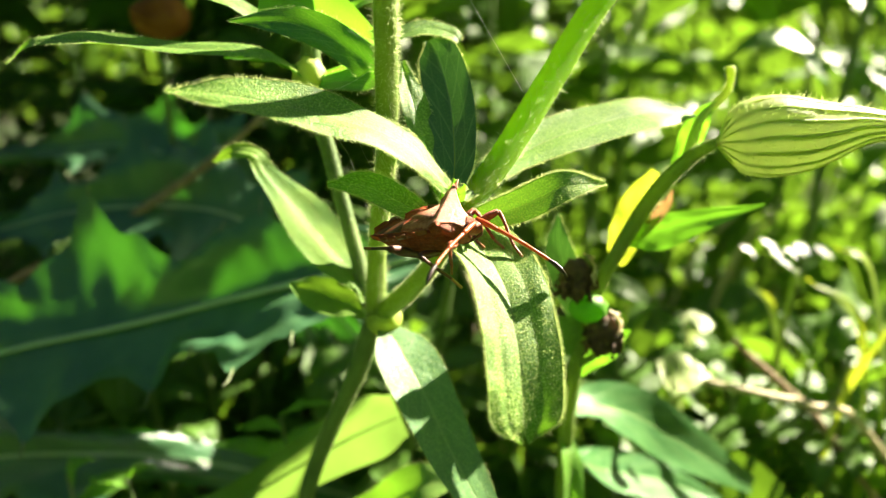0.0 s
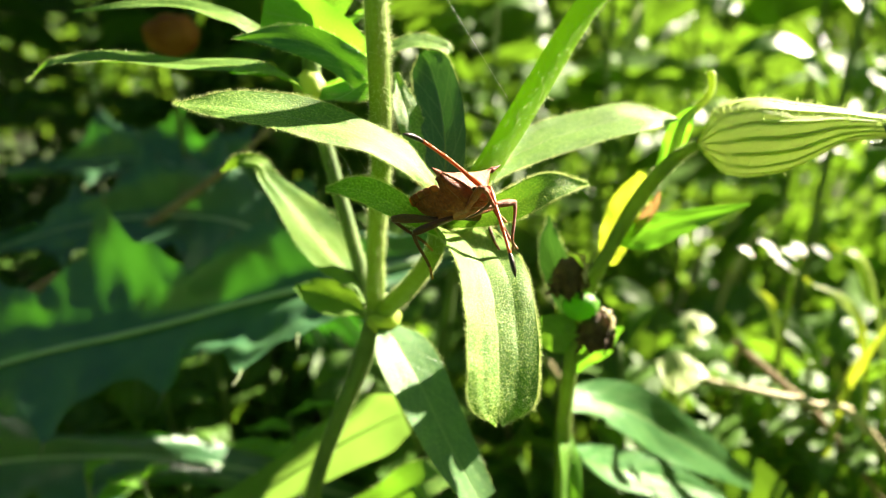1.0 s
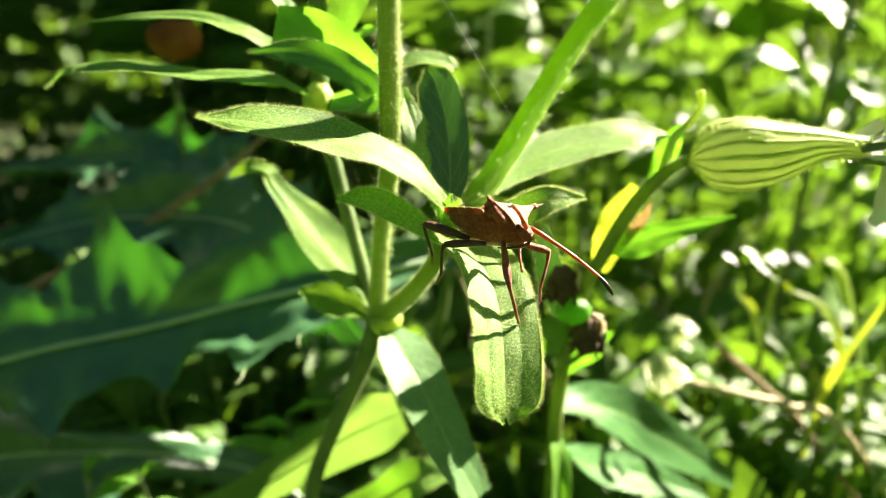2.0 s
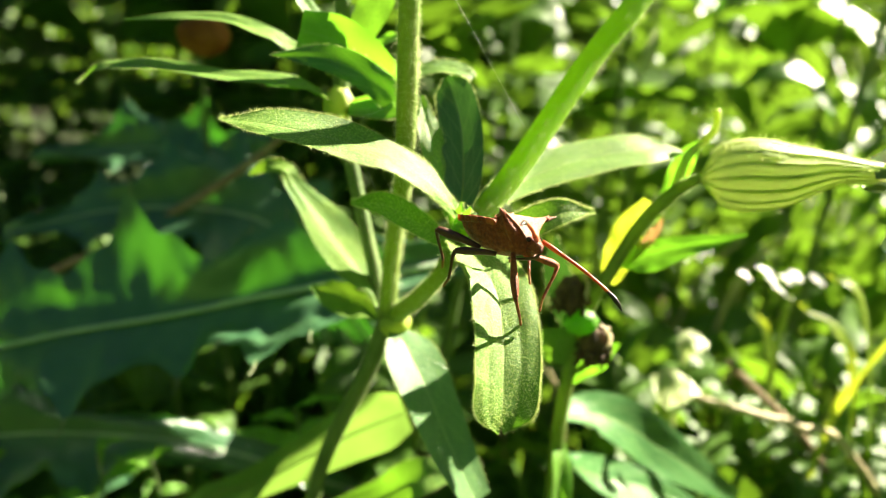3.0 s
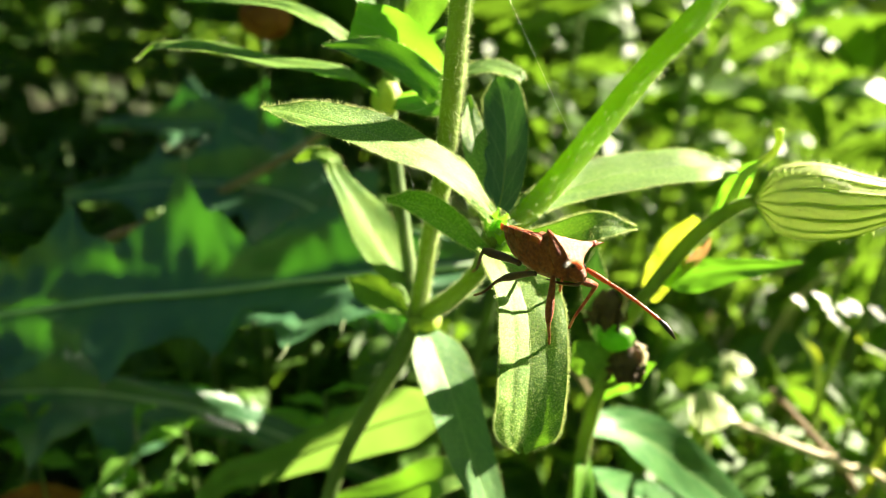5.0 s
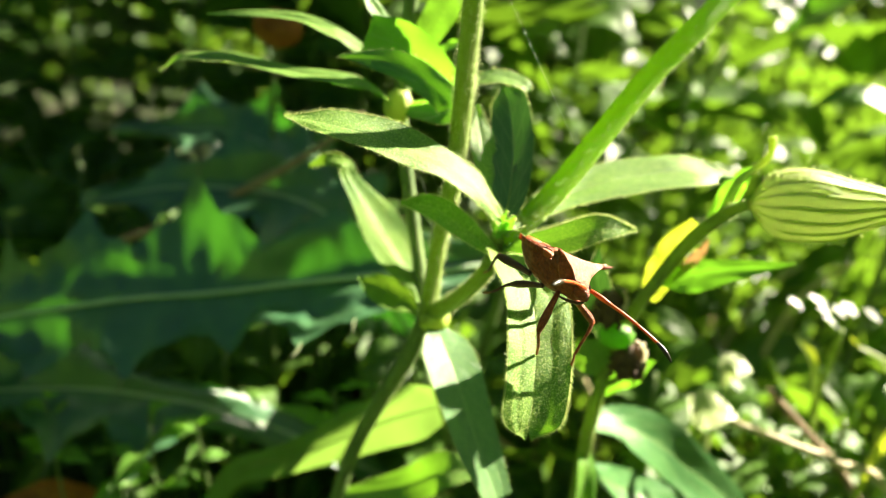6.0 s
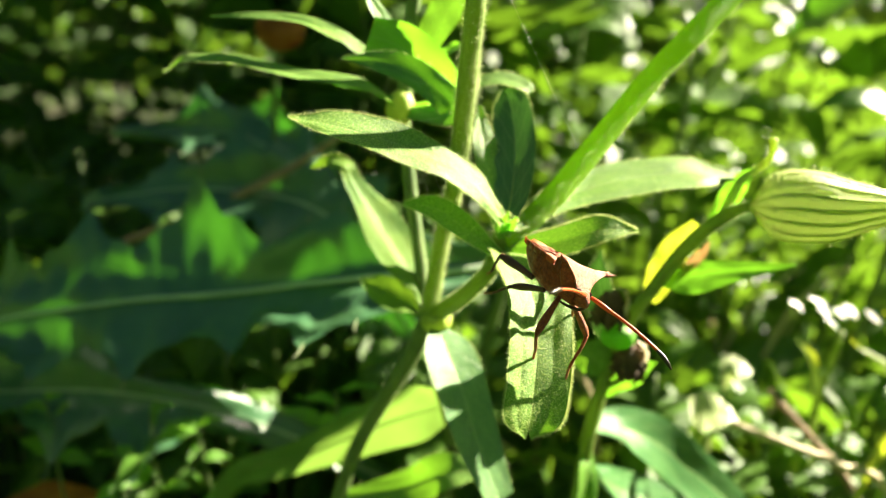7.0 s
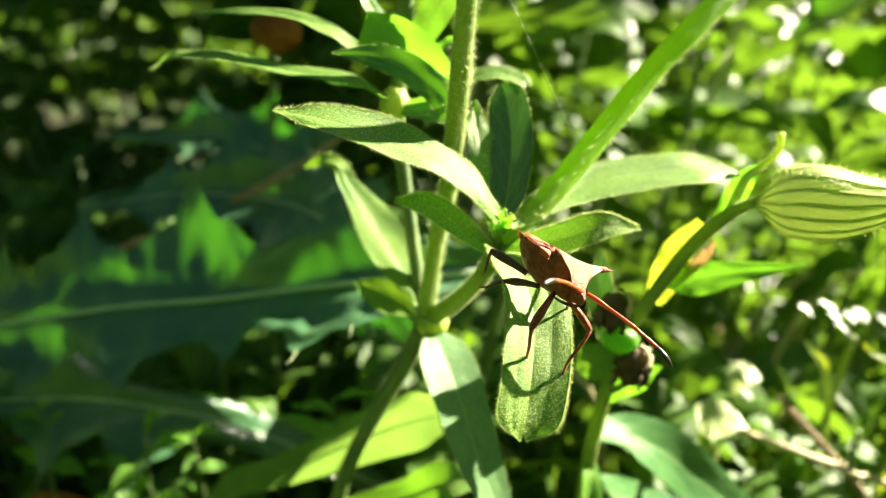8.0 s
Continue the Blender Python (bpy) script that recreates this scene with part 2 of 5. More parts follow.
def solid(name, bm, material, label, category, group="", kind="", at=(0, 0, 0)):
    me = bpy.data.meshes.new(name)
    bmesh.ops.translate(bm, verts=bm.verts, vec=-Vector(at))
    bmesh.ops.scale(bm, verts=bm.verts, vec=(CM, CM, CM))
    bm.to_mesh(me)
    bm.free()
    for p in me.polygons:
        p.use_smooth = True
    me.materials.append(material)
    ob = new(name, me)
    ob.location = Vector(at) * CM
    ob["origin_cm"] = [float(v) for v in at]
    return tagged(ob, label, category, group, kind)


def spline(pts, n):
    """n + 1 points on a smooth curve through pts."""
    p = [Vector(q) for q in pts]
    p = [p[0] * 2 - p[1]] + p + [p[-1] * 2 - p[-2]]
    out, k = [], len(p) - 3
    for i in range(n + 1):
        u = i / n * k
        j = min(int(u), k - 1)
        t = u - j
        a, b, c, d = p[j:j + 4]
        out.append(0.5 * ((2 * b) + (c - a) * t + (2 * a - 5 * b + 4 * c - d) * t * t + (3 * b - a - 3 * c + d) * t ** 3))
    return out


def ease(vals, s):
    """A smooth value at s (0 to 1) through evenly spaced vals."""
    u = s * (len(vals) - 1)
    j = min(int(u), len(vals) - 2)
    t = u - j
    a, b, c, d = vals[max(j - 1, 0)], vals[j], vals[j + 1], vals[min(j + 2, len(vals) - 1)]
    return max(0.0, 0.5 * ((2 * b) + (c - a) * t + (2 * a - 5 * b + 4 * c - d) * t * t + (3 * b - a - 3 * c + d) * t ** 3))


def frames(c):
    tang = [(c[min(i + 1, len(c) - 1)] - c[max(i - 1, 0)]).normalized() for i in range(len(c))]
    return tang


def tube(bm, pts, radii, sides=10, n=24, rough=0.0, closed=True, uvs=False):
    c = spline(pts, n)
    tg = frames(c)
    ref = Vector((0.13, 0.9, 0.2))
    rings = []
    for i, (q, t) in enumerate(zip(c, tg)):
        a = t.cross(ref).normalized()
        b = t.cross(a).normalized()
        r = ease(radii, i / n)
        ring = []
        for k in range(sides):
            w = 2 * math.pi * k / sides
            rr = r * (1 + rough * noise.noise(Vector((q.x * 5 + k, q.y * 5, q.z * 5))))
            ring.append(bm.verts.new(q + (a * math.cos(w) + b * math.sin(w)) * rr))
        rings.append(ring)
    for r0, r1 in zip(rings, rings[1:]):
        for k in range(sides):
            bm.faces.new((r0[k], r0[(k + 1) % sides], r1[(k + 1) % sides], r1[k]))
    if closed:
        bm.faces.new(list(reversed(rings[0])))
        bm.faces.new(rings[-1])
    return c


def leaf_grid(pts, widths, normal, fold=0.18, cup=0.0, n=28, m=10, wave=0.02, seed=0.0, normal2=None, lobes=None, crease=0.0, notch=0.0):
    """Rows of points of a leaf: a midline, half-widths along it, and the way its top faces."""
    c = spline(pts, n)
    tg = frames(c)
    n1, n2 = Vector(normal), Vector(normal2 or normal)
    rows = []
    for i, (q, t) in enumerate(zip(c, tg)):
        s = i / n
        side = t.cross(n1.lerp(n2, s)).normalized()
        up = side.cross(t).normalized()
        w = ease(widths, s)
        if notch and s > 0.78:
            w *= math.sqrt(max(0.06, 1 - ((s - 0.78) / 0.22) ** 2.6))
        row = []
        for k in range(m + 1):
            u = 2 * k / m - 1
            ww = w * (lobes(s, u) if lobes else 1.0)
            lift = abs(u) * fold * w * (1 - 0.9 * max(0.0, (s - 0.75) / 0.25) if notch else 1.0) - cup * u * u * w
            rip = wave * noise.noise(Vector((s * 6 + seed, u * 1.5, seed * 3.1))) * (0.3 + abs(u)) * 2
            # grooves half way to each edge, and a tip whose halves run on past the midrib
            lift -= crease * w * max(0.0, 1 - abs(abs(u) - 0.52) / 0.16) * min(1.0, 1.6 * s)
            push = notch * (math.sin(math.pi * min(1.0, abs(u) * 1.15)) - 0.7 * (1 - abs(u)) ** 2) * max(0.0, (s - 0.8) / 0.2) ** 1.5
            row.append(q + side * u * ww + up * (lift + rip) + t * push)
        rows.append(row)
    return rows, c


def add_grid(bm, rows):
    uv = bm.loops.layers.uv.verify()
    vs = [[bm.verts.new(p) for p in row] for row in rows]
    n, m = len(vs) - 1, len(vs[0]) - 1
    for i in range(n):
        for k in range(m):
            f = bm.faces.new((vs[i][k], vs[i][k + 1], vs[i + 1][k + 1], vs[i + 1][k]))
            for lp, (a, b) in zip(f.loops, ((i, k), (i, k + 1), (i + 1, k + 1), (i + 1, k))):
                lp[uv].uv = (b / m, a / n)


def hair(bm, p, way, length, width, rnd):
    side = way.cross(Vector((rnd.uniform(-1, 1), rnd.uniform(-1, 1), rnd.uniform(-1, 1)))).normalized() * width
    bend = Vector((rnd.uniform(-1, 1), rnd.uniform(-1, 1), rnd.uniform(-1, 1))) * length * 0.18
    a, b = bm.verts.new(p - side), bm.verts.new(p + side)
    m1 = p + way * length * 0.6 + bend
    c, d = bm.verts.new(m1 + side * 0.7), bm.verts.new(m1 - side * 0.7)
    e = bm.verts.new(p + way * length + bend * 2.2)
    bm.faces.new((a, b, c, d))
    bm.faces.new((d, c, e))


def stem(parent, pts, radii, material, hairs=0, hlen=0.07, seed=1, label="", name="stem", n=30):
    bm = bmesh.new()
    c = tube(bm, pts, radii, 12, n, 0.06)
    ob = part(name, bm, material, parent, label)
    if hairs:
        rnd = random.Random(seed)
        hb = bmesh.new()
        tg = frames(c)
        for _ in range(hairs * 4):
            u = rnd.random() * (len(c) - 1.001)
            i = int(u)
            q = c[i].lerp(c[i + 1], u - i)
            t = tg[i]
            out = t.cross(Vector((rnd.gauss(0, 1), rnd.gauss(0, 1), rnd.gauss(0, 1)))).normalized()
            r = ease(radii, u / (len(c) - 1))
            way = (out + t * rnd.uniform(-0.45, 0.45)).normalized()
            hair(hb, q + out * r * 0.97, way, hlen * (0.25 + 0.95 * rnd.random() ** 2), 0.0014, rnd)
        part("hairs", hb, M_STEM_HAIR, ob, "short pale hairs on the stem", "stuff")
    return ob


def leaf(parent, pts, widths, normal, material=None, fold=0.18, cup=0.0, hairs=0, hlen=0.036, seed=1, label="", wave=0.02, normal2=None, n=28, m=10, rib=0.0, name="leaf", at=(0, 0, 0), face_hairs=0, crease=0.0, notch=0.0):
    material = material or M_LEAF
    rows, c = leaf_grid(pts, widths, normal, fold, cup, n, m, wave, seed * 1.7, normal2, None, crease, notch)
    bm = bmesh.new()
    add_grid(bm, rows)
    ob = part(name, bm, material, parent, label, at=at)
    if rib:
        rb = bmesh.new()
        back = []
        for i in range(0, n + 1, max(1, n // 8)):
            j = min(i, n - 1)
            down = (rows[j][m // 2 + 1] - rows[j][m // 2]).cross(rows[j + 1][m // 2] - rows[j][m // 2])
            down = -down if down.dot(Vector(normal)) > 0 else down
            back.append(rows[i][m // 2] + down.normalized() * rib * 0.7)
        tube(rb, back, [rib, rib * 0.9, rib * 0.6, rib * 0.15], 6, 24)
        part("midrib", rb, M_STEM, ob, "pale midrib", at=at)
    if hairs or face_hairs:
        rnd = random.Random(seed * 7 + 3)
        hb = bmesh.new()
        for _ in range(hairs * 3):
            u = rnd.random() * (n - 0.01)
            i = int(u)
            e, f = ((0, 1) if rnd.random() < 0.5 else (m, m - 1))
            p = rows[i][e].lerp(rows[i + 1][e], u - i)
            out = (rows[i][e] - rows[i][f])
            if out.length < 1e-6:
                continue
            way = (out.normalized() + Vector((rnd.gauss(0, 0.4), rnd.gauss(0, 0.4), rnd.gauss(0, 0.4)))).normalized()
            hair(hb, p, way, hlen * rnd.uniform(0.5, 1.5), 0.0018, rnd)
        for _ in range(face_hairs):
            i, k = rnd.randrange(n), rnd.randrange(m)
            a, b, d = rows[i][k], rows[i][k + 1], rows[i + 1][k]
            nn = (b - a).cross(d - a)
            if nn.length < 1e-9:
                continue
            nn = nn.normalized()
            if nn.dot(Vector(normal)) < 0:
                nn = -nn
            p = a + (b - a) * rnd.random() + (d - a) * rnd.random()
            hair(hb, p, (nn + Vector((rnd.gauss(0, 0.35), rnd.gauss(0, 0.35), rnd.gauss(0, 0.35)))).normalized(), hlen * 0.7 * rnd.uniform(0.5, 1.2), 0.0014, rnd)
        part("hairs", hb, M_HAIR, ob, "fine white hairs", "stuff", at=at)
    return ob


# ---- ground ----
def build_ground():
    bm = bmesh.new()
    uv = bm.loops.layers.uv.verify()
    ring = [0, 6, 12, 18, 24, 30, 38, 48, 60, 80, 120, 200, 400, 1000, 4000, 12000]
    prev = None
    for j, r in enumerate(ring):
        row = []
        for k in range(64 if r else 1):
            a = 2 * math.pi * k / 64
            x, y = r * math.cos(a), 20 + r * math.sin(a)
            z = 0.9 * noise.noise(Vector((x * 0.12, y * 0.12, 0.3))) + 0.4 * noise.noise(Vector((x * 0.5, y * 0.5, 2.3))) if r < 300 else 0.0
            row.append(bm.verts.new((x, y, z - 0.6)))
        if prev:
            for k in range(64):
                if len(prev) == 1:
                    bm.faces.new((prev[0], row[k], row[(k + 1) % 64]))
                else:
                    bm.faces.new((prev[k], row[k], row[(k + 1) % 64], prev[(k + 1) % 64]))
        prev = row
    solid("ground", bm, M_SOIL, "dark soil under the meadow plants", "ground", kind="structure")


build_ground()


# ---- the flowering plant that carries the insect ----
def build_campion():
    ob = thing("campion_plant", (-3.6, 10.2, -0.4), "downy green campion plant with paired lance-shaped leaves, rooted in the meadow", "wild plant")
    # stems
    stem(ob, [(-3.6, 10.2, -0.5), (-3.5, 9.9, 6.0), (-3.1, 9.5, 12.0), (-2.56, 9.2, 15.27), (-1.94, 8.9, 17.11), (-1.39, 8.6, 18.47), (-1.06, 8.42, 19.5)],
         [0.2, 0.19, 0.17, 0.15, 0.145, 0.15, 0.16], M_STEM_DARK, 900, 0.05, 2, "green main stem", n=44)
    stem(ob, [(-1.07, 8.4, 19.5), (-0.95, 8.1, 20.99), (-0.771, 7.52, 22.19), (-0.722, 7.22, 23.37), (-0.71, 7.11, 24.3), (-0.665, 6.92, 26.87)],
         [0.145, 0.123, 0.126, 0.13, 0.128, 0.122], M_STEM, 2600, 0.085, 3, "hairy upright stem")
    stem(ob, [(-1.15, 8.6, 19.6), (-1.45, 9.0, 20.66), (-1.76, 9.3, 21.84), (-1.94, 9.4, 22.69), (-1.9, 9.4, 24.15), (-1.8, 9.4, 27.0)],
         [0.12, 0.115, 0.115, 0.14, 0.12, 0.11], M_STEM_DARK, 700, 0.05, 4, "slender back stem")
    stem(ob, [(-1.01, 8.4, 19.55), (-0.48, 7.9, 20.25), (-0.12, 7.5, 20.93), (0.01, 7.2, 21.6)], [0.155, 0.135, 0.125, 0.15], M_STEM, 900, 0.05, 5, "side branch")
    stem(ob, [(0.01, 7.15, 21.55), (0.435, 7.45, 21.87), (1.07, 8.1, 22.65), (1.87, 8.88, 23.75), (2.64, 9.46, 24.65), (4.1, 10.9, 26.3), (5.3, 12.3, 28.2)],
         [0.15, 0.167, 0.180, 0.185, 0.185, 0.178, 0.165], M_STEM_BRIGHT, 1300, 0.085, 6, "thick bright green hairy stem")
    # swollen node
    bm = bmesh.new()
    bmesh.ops.create_icosphere(bm, subdivisions=3, radius=1.0)
    for v in bm.verts:
        v.co = Vector((-0.93, 8.36, 19.5)) + Vector((v.co.x * 0.27, v.co.y * 0.22, v.co.z * 0.24)) * (1 + 0.12 * noise.noise(v.co * 2))
    part("node", bm, M_NODE, ob, "pale swollen stem node")
    # leaves of the upper node
    leaf(ob, [(-0.01, 7.0, 21.85), (-0.34, 6.85, 22.28), (-0.8, 6.75, 22.59), (-1.45, 6.6, 22.83), (-2.14, 6.4, 23.01), (-2.82, 6.34, 23.08)],
         [0.10, 0.20, 0.27, 0.32, 0.32, 0.24, 0.02], (0.28, -0.40, 0.86), fold=0.1, hairs=900, seed=11, label="long downy leaf held out sideways", face_hairs=1600, rib=0.016)
    # darker, less translucent green stands in for the shade on this leaf
    leaf(ob, [(0.01, 7.15, 21.75), (0.05, 7.5, 22.15), (0.01, 8.05, 22.71), (-0.13, 8.55, 23.21), (-0.25, 8.72, 23.42)],
         [0.1, 0.23, 0.29, 0.30, 0.25, 0.06], (-0.12, -0.95, 0.3), M_LEAF_BLUE, fold=0.16, hairs=260, seed=12, label="upright green leaf, darkened in colour for its shade", rib=0.012, wave=0.01)
    leaf(ob, [(-0.06, 7.15, 21.7), (-0.26, 7.5, 22.2), (-0.44, 7.9, 22.67), (-0.59, 8.2, 23.2)],
         [0.08, 0.16, 0.2, 0.18, 0.03], (0.45, -0.6, 0.6), fold=0.2, hairs=260, seed=13, label="upright pale leaf")
    leaf(ob, [(0.1, 7.1, 21.78), (0.86, 7.95, 22.06), (1.72, 8.42, 22.31), (2.68, 8.66, 22.49), (3.41, 8.73, 22.45)],
         [0.1, 0.26, 0.38, 0.43, 0.40, 0.06], (0.08, -0.3, 0.95), fold=0.06, hairs=700, seed=14, label="long leaf with a sunlit top", face_hairs=900, rib=0.016)
    leaf(ob, [(0.05, 7.1, 21.45), (0.74, 7.0, 21.66), (1.31, 7.05, 21.91), (1.8, 7.09, 21.94)],
         [0.07, 0.18, 0.21, 0.17, 0.02], (-0.15, -0.8, 0.55), fold=0.15, hairs=600, seed=15, label="small pointed leaf", wave=0.003, normal2=(0.2, -0.5, 0.85), face_hairs=700)
    leaf(ob, [(-0.03, 7.05, 21.35), (-0.55, 6.98, 21.72), (-0.99, 6.95, 21.95), (-1.4, 6.9, 21.97)],
         [0.07, 0.16, 0.19, 0.14, 0.02], (0.15, -0.7, 0.7), fold=0.15, hairs=600, seed=16, label="small arching leaf", wave=0.003, face_hairs=700)
    leaf(ob, [(-0.80, 8.55, 23.42), (-0.48, 8.68, 23.55), (-0.18, 8.74, 23.56), (0.06, 8.70, 23.49), (0.14, 8.64, 23.40)], [0.08, 0.13, 0.15, 0.12, 0.03], (0.15, -0.55, 0.85), M_LEAF, seed=17, hairs=160, label="pale leaf bending over the upright leaf", wave=0.008, fold=0.08)
    for k, (dx, dz) in enumerate(((0.03, 0.42), (0.16, 0.35), (-0.12, 0.3))):
        leaf(ob, [(0.0, 7.05, 21.6), (dx * 0.6, 7.02, 21.6 + dz * 0.6), (dx, 7.0, 21.6 + dz)], [0.06, 0.07, 0.01], (0.2, -0.9, 0.2), M_YOUNG, seed=20 + k, hairs=60, label="tiny young leaf at the axil", n=10, m=4)
    # leaves of the lower node
    leaf(ob, [(-0.9, 8.25, 19.45), (-0.64, 7.88, 19.2), (-0.34, 7.55, 18.78), (0.01, 7.2, 18.13), (0.51, 6.8, 17.31)],
         [0.14, 0.40, 0.46, 0.43, 0.38, 0.26], (0.30, -0.52, 0.8), M_LEAF_SHADED, fold=0.12, crease=0.03, hairs=300, wave=0.008, seed=31, label="drooping leaf below the node", rib=0.02)
    leaf(ob, [(-1.2, 8.5, 19.72), (-1.33, 8.65, 19.98), (-1.6, 8.95, 20.18), (-1.97, 9.2, 20.53), (-2.31, 9.4, 20.91), (-2.81, 9.6, 21.42), (-2.93, 9.68, 21.68), (-3.27, 9.7, 21.72), (-3.62, 9.7, 21.55)],
         [0.08, 0.16, 0.34, 0.42, 0.42, 0.36, 0.20, 0.14, 0.13, 0.11, 0.02], (0.5, -0.62, 0.6), fold=0.15, hairs=260, seed=32, label="broad leaf with a curled yellow tip beside the stem", rib=0.02, n=48, wave=0.03, material=M_BLOTCHED)
    leaf(ob, [(-1.19, 8.58, 19.46), (-1.5, 8.75, 19.55), (-1.85, 8.9, 19.61), (-2.2, 9.1, 19.66), (-2.5, 9.25, 19.68)], [0.1, 0.24, 0.30, 0.22, 0.03], (0.12, -0.7, 0.68), seed=33, material=M_BLOTCHED, label="short blotched leaf at the node", rib=0.015)
    # leaves low on the main stem
    leaf(ob, [(-2.72, 9.25, 14.5), (-1.30, 9.10, 15.16), (-0.48, 9.00, 15.79), (0.33, 8.90, 15.98)], [0.1, 0.3, 0.4, 0.36, 0.03], (0.3, -0.42, 0.85), seed=34, hairs=150, label="lower leaf reaching into the sun", rib=0.02)
    # leaves of the back stem
    bm = bmesh.new()
    bmesh.ops.create_icosphere(bm, subdivisions=3, radius=1.0)
    for v in bm.verts:
        v.co = Vector((-1.97, 9.33, 22.86)) + Vector((v.co.x * 0.25, v.co.y * 0.22, v.co.z * 0.3)) * (1 + 0.15 * noise.noise(v.co * 2))
    part("node", bm, M_NODE, ob, "swollen yellow-green node of the back stem")
    leaf(ob, [(-1.98, 9.25, 22.9), (-2.53, 8.95, 23.22), (-3.6, 8.7, 23.31), (-4.66, 8.6, 23.4), (-5.32, 8.6, 23.36), (-5.74, 8.6, 23.1)],
         [0.08, 0.15, 0.18, 0.19, 0.17, 0.12, 0.02], (0.1, -0.35, 0.95), seed=41, hairs=200, label="narrow leaf curving down at the tip", rib=0.012)
    leaf(ob, [(-1.97, 9.2, 22.9), (-2.39, 9.05, 23.12), (-3.03, 8.95, 23.16)], [0.07, 0.10, 0.09, 0.02], (0.1, -0.4, 0.9), M_YOUNG, seed=46, label="small pale leaf")
    leaf(ob, [(-1.8, 9.3, 22.85), (-1.05, 8.95, 23.1), (-1.42, 9.0, 23.52), (-1.95, 9.05, 23.84), (-2.5, 9.1, 23.98)], [0.1, 0.22, 0.34, 0.38, 0.30], (-0.3, -0.85, 0.25), M_YOUNG, seed=42, label="bright leaf with light shining through", fold=0.05)
    leaf(ob, [(-1.8, 9.2, 22.8), (-1.0, 8.65, 22.98), (-1.38, 8.5, 23.38), (-1.99, 8.4, 23.63), (-2.74, 8.4, 23.65)], [0.1, 0.2, 0.22, 0.22, 0.18, 0.03], (-0.3, -0.75, 0.55), M_LEAF_SMOOTH, seed=43, hairs=150, label="dark leaf over the back stem")
    leaf(ob, [(-1.93, 9.4, 23.3), (-2.64, 9.4, 23.68), (-3.14, 9.3, 23.94), (-3.96, 9.2, 24.11), (-5.16, 9.1, 24.02)], [0.06, 0.12, 0.15, 0.15, 0.13, 0.02], (0.1, -0.5, 0.85), seed=44, label="narrow upper leaf")
    leaf(ob, [(-1.93, 9.4, 23.2), (-1.57, 9.6, 23.63), (-1.21, 9.6, 23.88), (-0.9, 9.6, 23.93)], [0.06, 0.12, 0.13, 0.02], (0.1, -0.5, 0.8), M_YOUNG, seed=45, label="small bright leaf behind the stem")
    leaf(ob, [(-1.93, 9.4, 23.4), (-2.21, 9.35, 24.03), (-2.41, 9.3, 24.31), (-2.9, 9.25, 24.9)], [0.08, 0.17, 0.16, 0.12, 0.02], (0.6, -0.6, 0.4), M_YOUNG, seed=47, label="upright pale leaf in full sun")
    leaf(ob, [(-1.9, 9.4, 23.4), (-1.6, 9.5, 23.95), (-1.35, 9.7, 24.5), (-1.1, 9.9, 25.0)], [0.07, 0.2, 0.3, 0.26, 0.03], (-0.3, -0.85, 0.3), M_LEAF, seed=48, label="broad leaf behind the stem")
    # the leaf on which the insect stands
    swing = leaf(ob, [(0.02, 7.15, 21.35), (0.18, 6.85, 21.36), (0.335, 6.55, 21.27), (0.52, 6.1, 21.01), (0.60, 5.7, 20.63), (0.61, 5.4, 20.25), (0.61, 5.2, 19.98), (0.61, 5.1, 19.77)],
                 [0.12, 0.30, 0.38, 0.42, 0.43, 0.43, 0.42, 0.41, 0.40, 0.39, 0.38, 0.37], (0.2, -0.25, 0.95), fold=0.26, hairs=1500, seed=51, label="broad drooping leaf under the insect", face_hairs=9000,
                 rib=0.02, n=90, m=24, crease=0.04, notch=0.06, wave=0.02, at=(0.02, 7.15, 21.35), normal2=(0.4, -0.55, 0.75))
    return ob, swing


campion, swing_leaf = build_campion()


